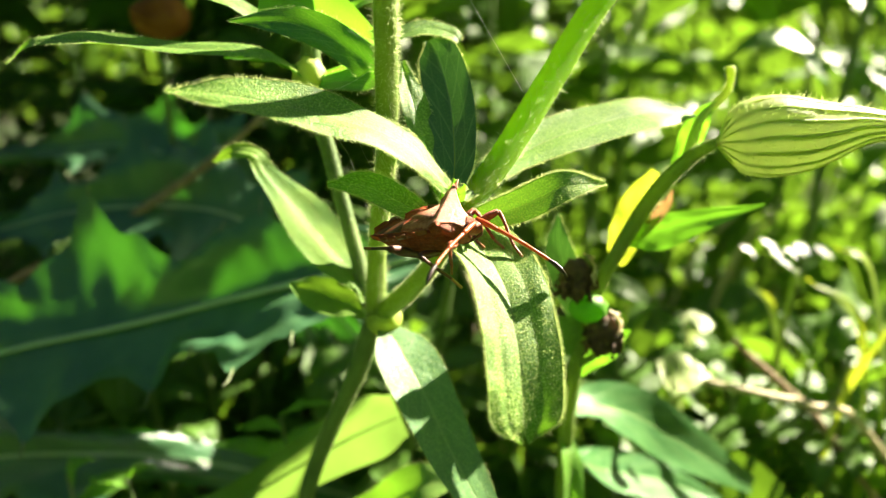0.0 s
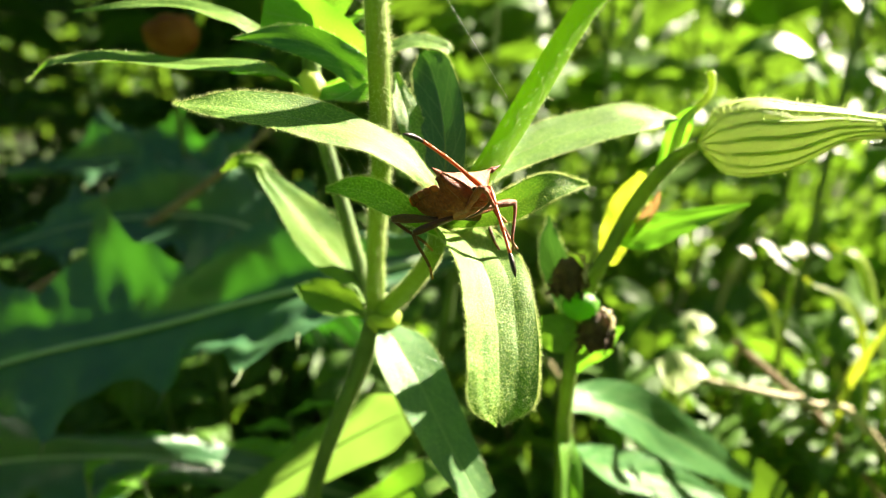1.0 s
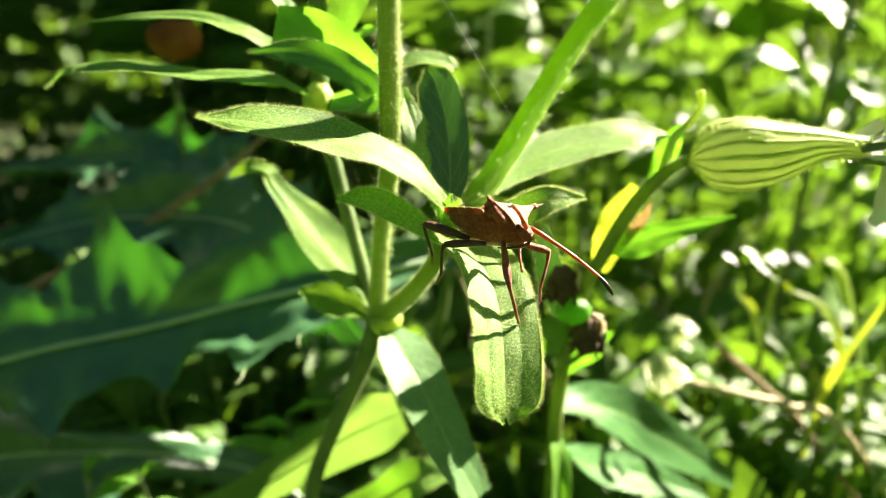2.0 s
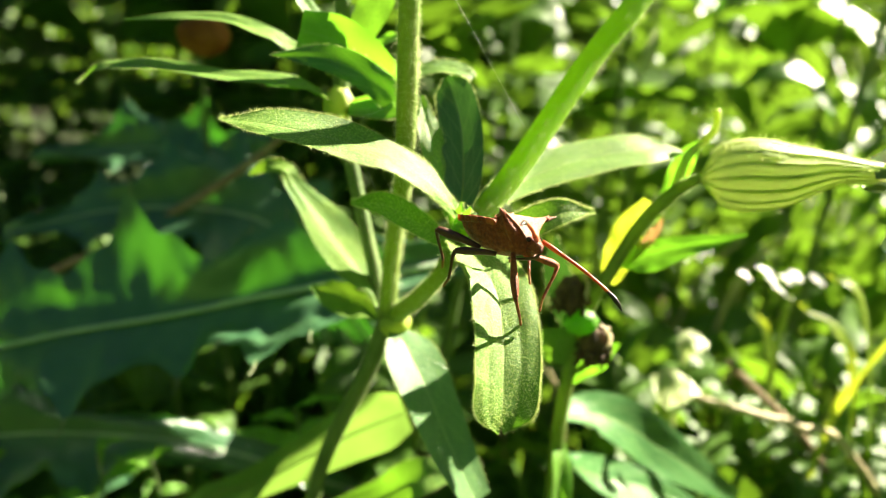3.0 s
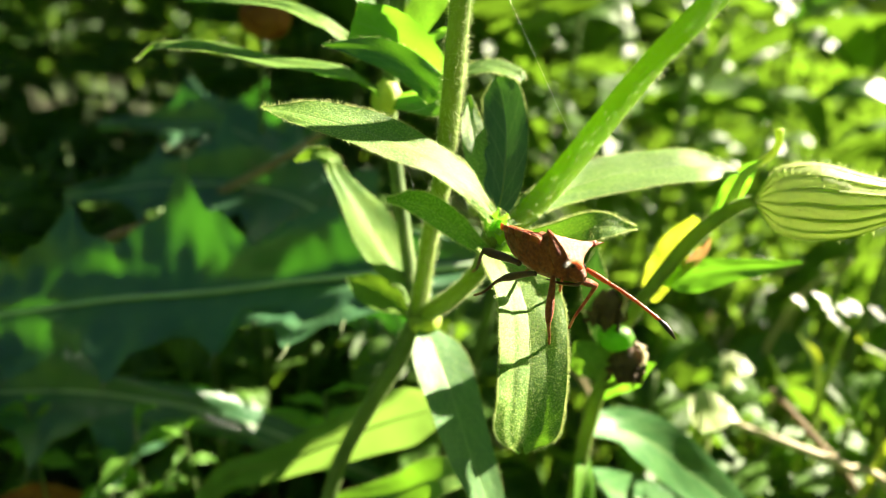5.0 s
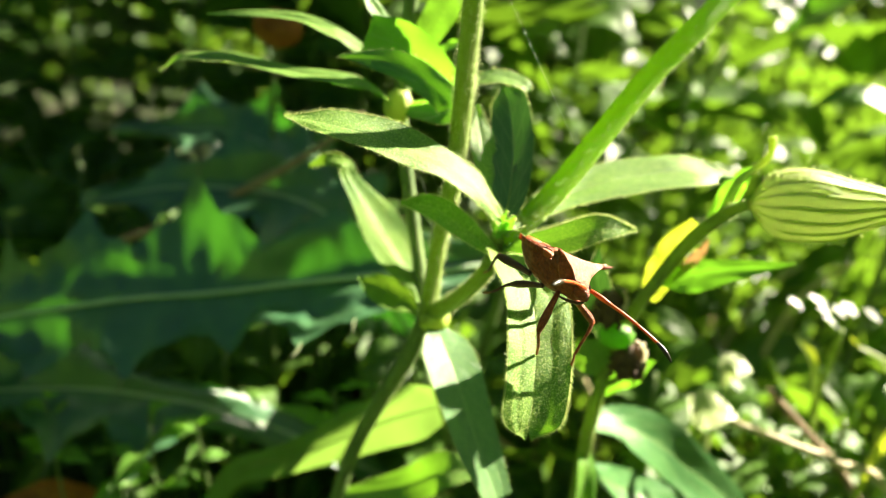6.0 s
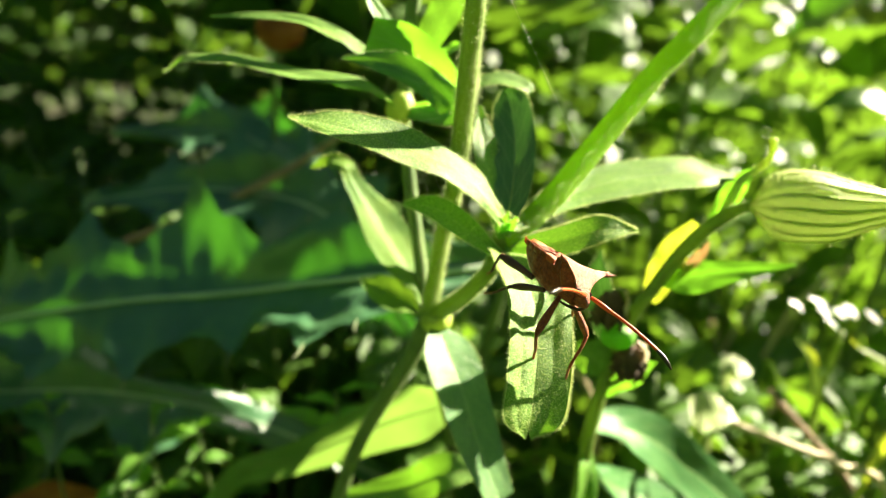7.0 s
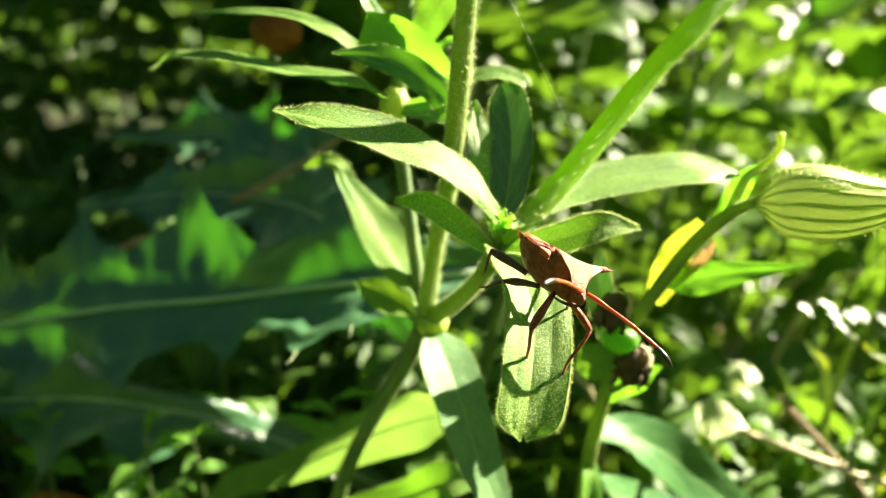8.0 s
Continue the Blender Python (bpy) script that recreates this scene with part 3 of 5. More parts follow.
# ---- the neighbour with the striped calyx and dried heads ----
def build_neighbour():
    ob = thing("bladder_campion", (3.2, 10.6, -0.4), "green campion with a striped inflated calyx and dried flower heads", "wild plant")
    stem(ob, [(3.2, 10.6, -0.5), (2.6, 10.0, 8.0), (2.23, 9.4, 15.57), (2.2, 9.3, 17.53), (2.36, 9.25, 19.24), (2.76, 9.2, 20.39), (3.12, 9.0, 21.3), (3.46, 8.7, 21.91), (3.75, 8.4, 22.2)],
         [0.17, 0.16, 0.14, 0.13, 0.12, 0.12, 0.12, 0.1, 0.07], M_STEM, 900, 0.05, 61, "green stem", n=48)
    # calyx
    axis = [Vector(p) for p in ((3.62, 8.4, 22.14), (4.1, 8.3, 22.24), (4.7, 8.2, 22.29), (5.35, 8.1, 22.42), (6.0, 8.0, 22.42))]
    c = spline(axis, 30)
    rad = [0.05, 0.42, 0.52, 0.53, 0.47, 0.36, 0.24, 0.17, 0.15]
    bm = bmesh.new()
    tube(bm, axis, rad, 40, 30, 0.03)
    cal = part("calyx", bm, M_CALYX, ob, "pale inflated striped calyx")
    tg = frames(c)
    for k in range(16):
        rb = bmesh.new()
        pts = []
        for i in range(0, 31, 3):
            a = tg[i].cross(Vector((0.13, 0.9, 0.2))).normalized()
            b = tg[i].cross(a).normalized()
            w = 2 * math.pi * (k + 0.03 * math.sin(i + k)) / 16
            pts.append(c[i] + (a * math.cos(w) + b * math.sin(w)) * ease(rad, i / 30) * 0.955)
        tube(rb, pts, [0.008, 0.026, 0.034, 0.032, 0.022, 0.012], 8, 24)
        part("rib", rb, M_RIB, cal)
    hb = bmesh.new()
    rnd = random.Random(9)
    for _ in range(1600):
        i = rnd.randrange(1, 29)
        out = tg[i].cross(Vector((rnd.gauss(0, 1), rnd.gauss(0, 1), rnd.gauss(0, 1)))).normalized()
        hair(hb, c[i] + out * ease(rad, i / 30), (out + tg[i] * 0.3).normalized(), rnd.uniform(0.03, 0.10), 0.0024, rnd)
    part("hairs", hb, M_HAIR, cal, "short pale hairs", "stuff")
    for k in range(5):
        a = 2 * math.pi * k / 5
        d = Vector((0.0, math.cos(a), math.sin(a)))
        leaf(cal, [Vector((5.8, 7.96, 22.35)) + d * 0.15, Vector((6.05, 7.93, 22.38)) + d * 0.2, Vector((6.2, 7.9, 22.4)) + d * 0.3], [0.07, 0.06, 0.01], d, M_STEM_DARK, name="tooth", n=8, m=4, seed=k)
        leaf(cal, [Vector((5.9, 7.95, 22.36)) + d * 0.08, Vector((6.3, 7.9, 22.4)) + d * 0.25, Vector((6.55, 7.85, 22.4)) + d * 0.8, Vector((6.5, 7.85, 22.35)) + d * 1.2],
             [0.05, 0.1, 0.35, 0.1], (1, 0, 0.1), M_PETAL, name="petal", label="white petal", n=10, m=6, seed=70 + k)
    # bracts and leaves
    leaf(ob, [(2.76, 9.4, 19.95), (2.88, 9.45, 20.5), (2.98, 9.42, 21.0), (3.2, 9.4, 21.5)], [0.14, 0.26, 0.27, 0.22, 0.08], (-0.1, -0.95, 0.15), M_YELLOW, fold=0.12, wave=0.06, seed=62, label="yellow-green leaf lit from behind")
    leaf(ob, [(2.76, 9.2, 20.39), (3.32, 9.3, 20.5), (3.92, 9.4, 20.67), (5.1, 9.6, 20.9)], [0.06, 0.24, 0.26, 0.16, 0.02], (-0.25, -0.9, 0.25), M_YOUNG, seed=63, label="pointed bright leaf")
    leaf(ob, [(2.98, 9.4, 20.35), (3.2, 9.42, 20.6), (3.42, 9.4, 20.95), (3.5, 9.4, 21.2)], [0.03, 0.09, 0.08, 0.02], (-0.2, -0.9, 0.3), M_DRY, fold=0.3, wave=0.06, seed=72, label="shrivelled brown bract")
    leaf(ob, [(3.3, 8.95, 21.6), (3.5, 9.0, 22.1), (3.62, 9.0, 22.4), (3.8, 9.05, 22.6)], [0.08, 0.17, 0.13, 0.02], (-0.3, -0.9, 0.1), M_YOUNG, seed=64, label="small bract")
    stem(ob, [(3.42, 8.8, 21.85), (3.6, 9.0, 22.35), (3.93, 9.1, 22.68), (4.0, 9.12, 22.88), (3.96, 9.13, 23.07)], [0.085, 0.065, 0.055, 0.05, 0.06], M_NODE, 160, 0.04, 65, "curved withered bud stalk", name="bud_stalk")
    # dried heads
    for q, r in (((1.98, 8.8, 19.96), 0.26), ((2.49, 8.8, 18.99), 0.27)):
        bm = bmesh.new()
        bmesh.ops.create_icosphere(bm, subdivisions=3, radius=1.0)
        for v in bm.verts:
            d = v.co.copy()
            k = 1 + 0.22 * noise.noise(d * 2.5 + Vector(q)) + 0.1 * noise.noise(d * 6)
            v.co = Vector(q) + Vector((d.x * r * 0.95, d.y * r * 0.9, d.z * r * 1.3)) * k
        head = part("dry_head", bm, M_HUSK, ob, "withered brown flower head")
        for j in range(7):
            a = j * 0.9 + q[0]
            o = Vector((math.cos(a), math.sin(a), 0)) * r
            leaf(head, [Vector(q) + o * 0.75 + Vector((0, 0, 0.1)), Vector(q) + o * 1.08 + Vector((0, 0, -0.08)), Vector(q) + o * 0.8 + Vector((0, 0, -0.3))], [0.05, 0.10, 0.02], o, M_HUSK, name="dry_tip", n=8, m=4, seed=80 + j, wave=0.08)
        # torn papery calyx over the sunny side; its cream also paints the sunlit top
        leaf(head, [Vector(q) + Vector((0.12, 0.05, 0.42)), Vector(q) + Vector((0.24, -0.02, 0.24)), Vector(q) + Vector((0.30, -0.02, 0.0)), Vector(q) + Vector((0.26, 0.0, -0.16))], [0.05, 0.17, 0.15, 0.03],
             (0.9, -0.4, 0.4), M_PAPER, name="papery_calyx", label="pale papery torn calyx", n=12, m=6, seed=88, fold=-0.25, wave=0.06)
    bm = bmesh.new()
    bmesh.ops.create_icosphere(bm, subdivisions=3, radius=1.0)
    for v in bm.verts:
        v.co = Vector((2.21, 8.75, 19.48)) + Vector((v.co.x * 0.3, v.co.y * 0.22, v.co.z * 0.22)) * (1 + 0.15 * noise.noise(v.co * 2))
    part("seed_pod", bm, M_YOUNG, ob, "round green seed pod")
    stem(ob, [(2.3, 9.25, 18.4), (2.3, 9.0, 19.0), (2.2, 8.85, 19.5), (2.0, 8.8, 19.8)], [0.06, 0.06, 0.06, 0.05], M_STEM, name="flower_stalk")
    stem(ob, [(2.3, 9.2, 18.2), (2.45, 9.0, 18.5), (2.49, 8.85, 18.8)], [0.06, 0.06, 0.05], M_STEM, name="flower_stalk")
    leaf(ob, [(2.25, 9.3, 18.3), (2.0, 9.1, 18.7), (1.8, 9.0, 19.0), (1.6, 8.95, 19.2)], [0.08, 0.3, 0.32, 0.03], (-0.15, -0.9, 0.3), M_LEAF, seed=66, label="oval leaf behind the pods")
    leaf(ob, [(2.28, 9.25, 18.7), (1.95, 9.1, 19.7), (1.72, 9.0, 20.4), (1.66, 8.95, 20.95)], [0.05, 0.20, 0.24, 0.16, 0.02], (-0.2, -0.9, 0.35), M_LEAF_BLUE, seed=74, hairs=120, label="upright blue-green leaf behind the pods")
    leaf(ob, [(2.25, 9.3, 17.9), (2.7, 9.3, 18.5), (3.1, 9.3, 18.8)], [0.06, 0.26, 0.02], (-0.35, -0.9, 0.1), M_YOUNG, seed=67)
    leaf(ob, [(2.2, 9.5, 17.0), (3.0, 10.4, 16.5), (4.0, 10.9, 15.9), (5.2, 11.1, 15.0), (7.2, 11.5, 13.5)], [0.12, 0.4, 0.55, 0.6, 0.5, 0.2], (-0.25, -0.6, 0.75), M_LEAF_BLUE, rib=0.03, seed=68, label="long blue-green leaf with sun flecks")
    leaf(ob, [(2.25, 9.6, 16.0), (3.4, 10.8, 14.6), (5.0, 11.6, 13.6), (7.0, 12.2, 12.4)], [0.12, 0.45, 0.5, 0.1], (-0.1, -0.5, 0.85), M_LEAF_BLUE, rib=0.03, seed=73, label="lower blue-green leaf")
    leaf(ob, [(2.2, 9.4, 16.6), (2.25, 9.0, 16.2), (2.3, 8.9, 15.0), (2.3, 8.9, 13.5)], [0.1, 0.28, 0.3, 0.1], (0.55, -0.6, 0.6), M_YOUNG, seed=69, rib=0.02)
    return ob


build_neighbour()


# ---- thistle ----
def thistle_leaf(parent, pts, width, normal, upper, lower, seed, label="", rib=0.035, normal2=None):
    """A spiny blade. upper, lower: lobes of either side as (place along the midrib, reach, half-breadth)."""
    rnd = random.Random(seed)
    n, m = 150, 18

    def edge(s, lobes):
        w = width * min(1.0, 5 * s + 0.15) * min(1.0, 3.2 * (1 - s) + 0.02)
        add = 0.0
        for at, reach, broad in lobes:
            d = abs(s - at) / broad
            if d < 1:
                add = max(add, (reach - w) * (1 - d) ** 1.15 * (1 + 0.16 * math.cos(d * 9.4)))
        return w + add + 0.10 * width * (abs(2 * ((s * 31 + seed) % 1) - 1) - 0.5)

    def lobes(s, u):
        return 1 + abs(u) ** 1.5 * (edge(s, upper if u > 0 else lower) - 1)
    rows, c = leaf_grid(pts, [1.0, 1.0, 1.0], normal, 0.0, 0.0, n, m, 0.28, seed * 2.3, normal2, lobes)
    # each half tilts up from the midrib
    up = Vector(normal).normalized()
    for row, q in zip(rows, c):
        for k, p in enumerate(row):
            far = (p - q).length
            row[k] = p + up * (0.3 * far + min(1.0, far) * (0.34 * noise.noise(p * 0.75) + 0.13 * noise.noise(p * 2.1)))
    bm = bmesh.new()
    add_grid(bm, rows)
    ob = part("leaf", bm, M_THISTLE, parent, label)
    rb = bmesh.new()
    tube(rb, [rows[i][m // 2] + up * rib * 0.9 for i in range(0, n + 1, 10)], [rib * 1.5, rib * 1.2, rib, rib * 0.5], 6, 40)
    part("midrib", rb, M_THISTLE_RIB, ob, "pale green midrib")
    for e in (0, m):
        w = [(rows[i][e] - c[i]).length for i in range(n + 1)]
        for i in range(3, n - 2):
            if w[i] >= w[i - 1] and w[i] > w[i + 1]:
                out = (rows[i][e] - rows[i][e + (1 if e == 0 else -1)]).normalized()
                big = w[i] > 1.45 * width
                L = rnd.uniform(0.3, 0.48) if big else rnd.uniform(0.14, 0.28)
                r = 0.026 if big else 0.018
                bend = Vector((rnd.uniform(-0.25, 0.25), -0.12, 0.1)) * L
                sp = bmesh.new()
                tube(sp, [rows[i][e] - out * 0.12, rows[i][e] + out * L * 0.5, rows[i][e] + out * L + bend], [r, r * 0.6, 0.004], 6, 5)
                part("spine", sp, M_SPINE, ob)
    return ob


def build_thistle():
    ob = thing("thistle", (-3.0, 16.5, -0.4), "dark green thistle rosette with spiny lobed leaves", "thistle")
    stem(ob, [(-3.0, 16.5, -0.5), (-2.4, 16.0, 6.0), (-0.4, 14.4, 14.0), (0.3, 12.8, 18.9)], [0.3, 0.26, 0.2, 0.1], M_STEM_DARK)
    thistle_leaf(ob, [(0.4, 12.7, 19.0), (-0.75, 12.0, 18.98), (-2.91, 11.6, 18.61), (-4.54, 11.7, 18.15), (-6.6, 11.8, 17.53), (-8.78, 11.7, 17.01), (-10.73, 11.5, 16.53), (-12.15, 11.3, 16.18), (-14.2, 11.1, 15.5), (-16.5, 11.0, 14.5)],
                 0.95, (0.05, -0.64, 0.76), ((0.27, 1.6, 0.10), (0.475, 2.7, 0.10), (0.62, 2.3, 0.09), (0.76, 1.9, 0.08), (0.88, 1.3, 0.06)),
                 ((0.28, 1.9, 0.11), (0.40, 1.7, 0.08), (0.52, 2.1, 0.09), (0.67, 1.7, 0.09), (0.82, 1.4, 0.08)), 3, "broad dark spiny leaf with a pale midrib", rib=0.062)
    side_lobes = ((0.3, 1.9, 0.10), (0.46, 2.2, 0.10), (0.62, 1.9, 0.09), (0.78, 1.4, 0.08))
    thistle_leaf(ob, [(-2.0, 16.5, 14.0), (-5.0, 16.5, 18.0), (-8.5, 16.0, 18.8), (-12.5, 15.4, 18.0)], 0.8, (-0.35, -0.6, 0.7), side_lobes, side_lobes, 5, "spiny leaf in shade")
    thistle_leaf(ob, [(-2.5, 16.0, 9.0), (-6.5, 14.2, 12.0), (-9.5, 12.6, 13.6), (-12.5, 11.4, 14.0), (-15.5, 10.8, 13.4)], 0.6, (0.3, -0.55, 0.75), side_lobes[2:], side_lobes[1:], 7, "spiny lower leaf")
    leaf(ob, [(-2.9, 16.5, 3.0), (-8.5, 14.8, 6.0), (-12.4, 13.2, 8.3), (-14.0, 13.0, 8.0), (-15.6, 13.0, 7.0)], [0.15, 0.3, 0.7, 0.8, 0.1], (0.2, -0.6, 0.75), M_RUST, seed=95, label="withered brown leaf low on the thistle", wave=0.3)
    thistle_leaf(ob, [(-2.8, 16.6, 12.0), (-6.0, 19.0, 17.5), (-9.5, 20.0, 19.5), (-14.0, 20.0, 19.0)], 0.9, (-0.35, -0.6, 0.7), side_lobes, side_lobes, 11)


build_thistle()


# ---- leafy weeds, grass and litter around ----
def blade(bm, x, y, h, rnd, w):
    a = rnd.uniform(0, 2 * math.pi)
    lean = rnd.uniform(0.05, 0.75) * h
    d = Vector((math.cos(a), math.sin(a), 0))
    pts = [Vector((x, y, -0.8)), Vector((x, y, h * 0.5)) + d * lean * 0.25, Vector((x, y, h * rnd.uniform(0.85, 1.0))) + d * lean, Vector((x, y, h * rnd.uniform(0.5, 0.95))) + d * lean * 1.7]
    rows, _ = leaf_grid(pts, [w, w * 1.1, w * 0.8, w * 0.05], (d.y * 0.8 + rnd.uniform(-0.6, 0.6), -d.x + rnd.uniform(-0.6, 0.6), 0.3), 0.25, 0, 9, 2, 0.0)
    add_grid(bm, rows)


def build_grass():
    rnd = random.Random(5)
    bm = bmesh.new()
    for _ in range(3600):
        y = 15 + 190 * rnd.random() ** 2.2
        x = rnd.uniform(-0.95, 0.95) * (y + 12)
        if y < 22 and abs(x) < 2:
            continue
        h = rnd.uniform(6, 13) + min(26, 0.3 * max(0, y - 22)) * rnd.random()
        if x < 0.12 * y and y < 140:
            if rnd.random() < 0.85:
                continue
            h *= 0.7
        if x > 1 and abs(y - 8.5 - 0.735 * x) < 9:
            h = min(h, 8 + 0.6 * x)
        blade(bm, x, y, h, rnd, rnd.uniform(0.1, 0.34))
    # the meadow goes on beside and behind
    for _ in range(1500):
        a = rnd.uniform(0, 2 * math.pi)
        r = 30 + 120 * rnd.random()
        x, y = r * math.cos(a), r * math.sin(a)
        if y > 14 or (x > 0 and abs(y - 8.5 - 0.735 * x) < 14):
            continue
        blade(bm, x, y, rnd.uniform(12, 34), rnd, rnd.uniform(0.2, 0.5))
    # coarser tufts fill the meadow as far as the scrub
    for _ in range(16000):
        a = rnd.uniform(0, 2 * math.pi)
        r = 45 + 330 * rnd.random() ** 0.6
        x, y = r * math.cos(a), 20 + r * math.sin(a)
        if r < 150 and ((y > 10 and x > -0.95 * (y + 14)) or (x > 0 and abs(y - 8.5 - 0.735 * x) < 20)):
            continue
        d = Vector((rnd.gauss(0, 1), rnd.gauss(0, 1), 0)).normalized()
        h, w, e = rnd.uniform(14, 38), rnd.uniform(0.6, 1.6), Vector((-d.y, d.x, 0))
        p = Vector((x, y, -0.8))
        ring = [p - e * w, p + e * w, p + d * h * 0.2 + e * w + Vector((0, 0, h * 0.6)), p + d * h * 0.2 - e * w + Vector((0, 0, h * 0.6))]
        vs = [bm.verts.new(q) for q in ring]
        tip = bm.verts.new(p + d * h * 0.6 + Vector((0, 0, h)))
        bm.faces.new(vs)
        bm.faces.new((vs[3], vs[2], tip))
    solid("meadow_grass", bm, M_GRASS, "dense mixed meadow grass in low sun", "grass", kind="stuff")


def weed(seed, h, count, size, material=None, bare=0.15):
    rnd = random.Random(seed)
    ob = thing("leafy_weed", (0, 0, 0), "leafy green meadow weed among the grass", "wild plant", group="leafy weeds")
    stem(ob, [(0, 0, -1), (rnd.uniform(-1, 1), rnd.uniform(-1, 1), h * 0.5), (rnd.uniform(-2, 2), rnd.uniform(-1, 1), h)], [0.16, 0.12, 0.07], M_STEM_DARK, n=10)
    for k in range(count):
        a = k * 2.4 + rnd.uniform(-0.4, 0.4)
        z = h * (bare + (1 - bare) * k / count)
        L = size * rnd.uniform(0.7, 1.3)
        d = Vector((math.cos(a), math.sin(a), 0))
        rise = rnd.uniform(-0.2, 1.3)
        leaf(ob, [Vector((0, 0, z)), d * L * 0.4 + Vector((0, 0, z + L * 0.35 * rise)), d * L * 0.8 + Vector((0, 0, z + L * 0.4 * rise)), d * L + Vector((0, 0, z + L * 0.2 * rise))],
             [0.08, L * 0.16, L * 0.18, 0.02], (rnd.uniform(-0.9, 0.9), rnd.uniform(-0.9, 0.9), 1), material or M_WEED, seed=seed * 31 + k, n=12, m=6, wave=0.1)
    return ob


def build_weeds():
    rnd = random.Random(12)
    kinds = [weed(1, 17, 13, 4.4), weed(2, 28, 20, 4.0), weed(3, 12, 11, 4.6), weed(4, 42, 34, 5.0)]
    low, mid, small, tall = kinds
    spots = []
    # tall clump behind the middle, which shades the far side
    for _ in range(26):
        spots.append((tall, rnd.uniform(-16, 5), rnd.uniform(30, 50)))
    # added weeds, leafy only above the view, that dapple the thistle
    leggy_shade = weed(8, 44, 22, 4.4, bare=0.62)
    for x, y in ((7.0, 27.6), (15.0, 28.1), (14.0, 33.0)):
        spots.append((leggy_shade, x, y))
    dock = weed(7, 27, 10, 9.5)
    for x, y in ((24.0, 33.0), (10.0, 36.0), (16.5, 37.0), (4.0, 33.0)):
        spots.append((dock, x, y))
    # tall shrubs added up-sun to keep the left background in shade
    shrub = weed(5, 78, 64, 10.0, M_SHRUB)
    for k in range(6):
        spots.append((shrub, -8 + 5.5 * k + rnd.uniform(-2, 2), rnd.uniform(58, 84)))
    for k in range(9):
        spots.append((shrub, -26 - 7.5 * k + rnd.uniform(-3, 3), rnd.uniform(62, 96)))
    for _ in range(5):
        spots.append((shrub, rnd.uniform(-14, 22), rnd.uniform(78, 104)))
    for x, y in ((15.0, 31.0), (9.0, 34.0), (20.0, 29.0), (25.0, 38.0)):
        spots.append((mid, x, y))
    for _ in range(40):
        y = rnd.uniform(17, 40)
        spots.append((low, rnd.uniform(-0.95, 0.0) * (y + 4), y))
    tiny = weed(6, 15, 20, 2.3)
    for _ in range(20):
        spots.append((tiny, rnd.uniform(-15, -0.5), rnd.uniform(14.8, 20)))
    for _ in range(10):
        spots.append((tiny, rnd.uniform(3, 14), rnd.uniform(13.5, 19)))
    for _ in range(16):
        y = rnd.uniform(15, 34)
        spots.append((small, rnd.uniform(0.05, 0.8) * (y + 4), y))
    for _ in range(16):
        y = rnd.uniform(42, 80)
        spots.append((tall, rnd.uniform(-0.85, 0.85) * y, y))
    for _ in range(15):
        y = rnd.uniform(34, 75)
        spots.append((tall, rnd.uniform(-1.0, -0.15) * y, y))
    used = set()
    for src, x, y in spots:
        m = pose(x * CM, y * CM, -0.004, 0, 0, rnd.uniform(0, 360))
        # bare shade beneath the thistle
        if -8.5 < x < -2.0 and y < 18.5:
            continue
        if src.name in used:
            copy_thing(src, m)
        else:
            used.add(src.name)
            first = src
            pending.append((first, m))
    for first, m in pending:
        first.matrix_basis = m


pending = []
build_grass()
build_weeds()


def build_hedge():
    """The scrub that closes the meadow all round."""
    rnd = random.Random(77)
    bm = bmesh.new()
    for _ in range(12000):
        a = rnd.uniform(0, 2 * math.pi)
        r = rnd.uniform(300, 420) + (50 + 35 * math.sin(a * 2 + 1) + 25 * math.sin(a * 5)) * (1 - math.exp(-((a - 0.634) ** 2)))
        z = (235 if abs(a - 1.03) > 0.5 else 170) * rnd.random() ** 0.8 * (0.85 + 0.15 * math.sin(a * 5 + 1) * math.sin(a * 3))
        p = Vector((r * math.cos(a), r * math.sin(a), z))
        d = Vector((rnd.gauss(0, 1), rnd.gauss(0, 1), rnd.gauss(0, 0.6))).normalized() * rnd.uniform(9, 20)
        s = d.cross(Vector((rnd.gauss(0, 1), rnd.gauss(0, 1), rnd.gauss(0, 1)))).normalized() * rnd.uniform(4, 9)
        vs = [bm.verts.new(q) for q in (p - d, p - d * 0.2 + s, p + d, p - d * 0.2 - s)]
        bm.faces.new(vs)
    solid("hedge", bm, M_WEED, "dense green scrub around the meadow", "hedge", kind="stuff")


build_hedge()


def strap_leaves():
    ob = thing("plantain", (-7.5, 12.0, -0.4), "green strap-leaved plant low in the grass", "wild plant")
    leaf(ob, [(-7.5, 12.0, -0.5), (-7.6, 11.4, 8.0), (-5.97, 10.6, 12.89), (-4.39, 10.3, 14.2), (-2.98, 10.0, 15.3), (-1.96, 9.8, 16.13), (-1.29, 9.65, 16.61), (-0.8, 9.6, 16.9)], [0.3, 0.34, 0.32, 0.34, 0.40, 0.50, 0.57, 0.57, 0.40], (-0.1, -0.65, 0.75), normal2=(-0.2, -0.9, 0.4), fold=0.06, material=M_STRAP, seed=90, label="long smooth strap leaf with a sunlit tip", n=36, rib=0.03)
    leaf(ob, [(-7.6, 12.1, -0.5), (-9.5, 11.8, 6.0), (-11.5, 11.6, 9.0), (-14.0, 11.4, 10.0)], [0.3, 0.5, 0.5, 0.05], (0.1, -0.5, 0.85), seed=92, n=24, rib=0.03)


strap_leaves()


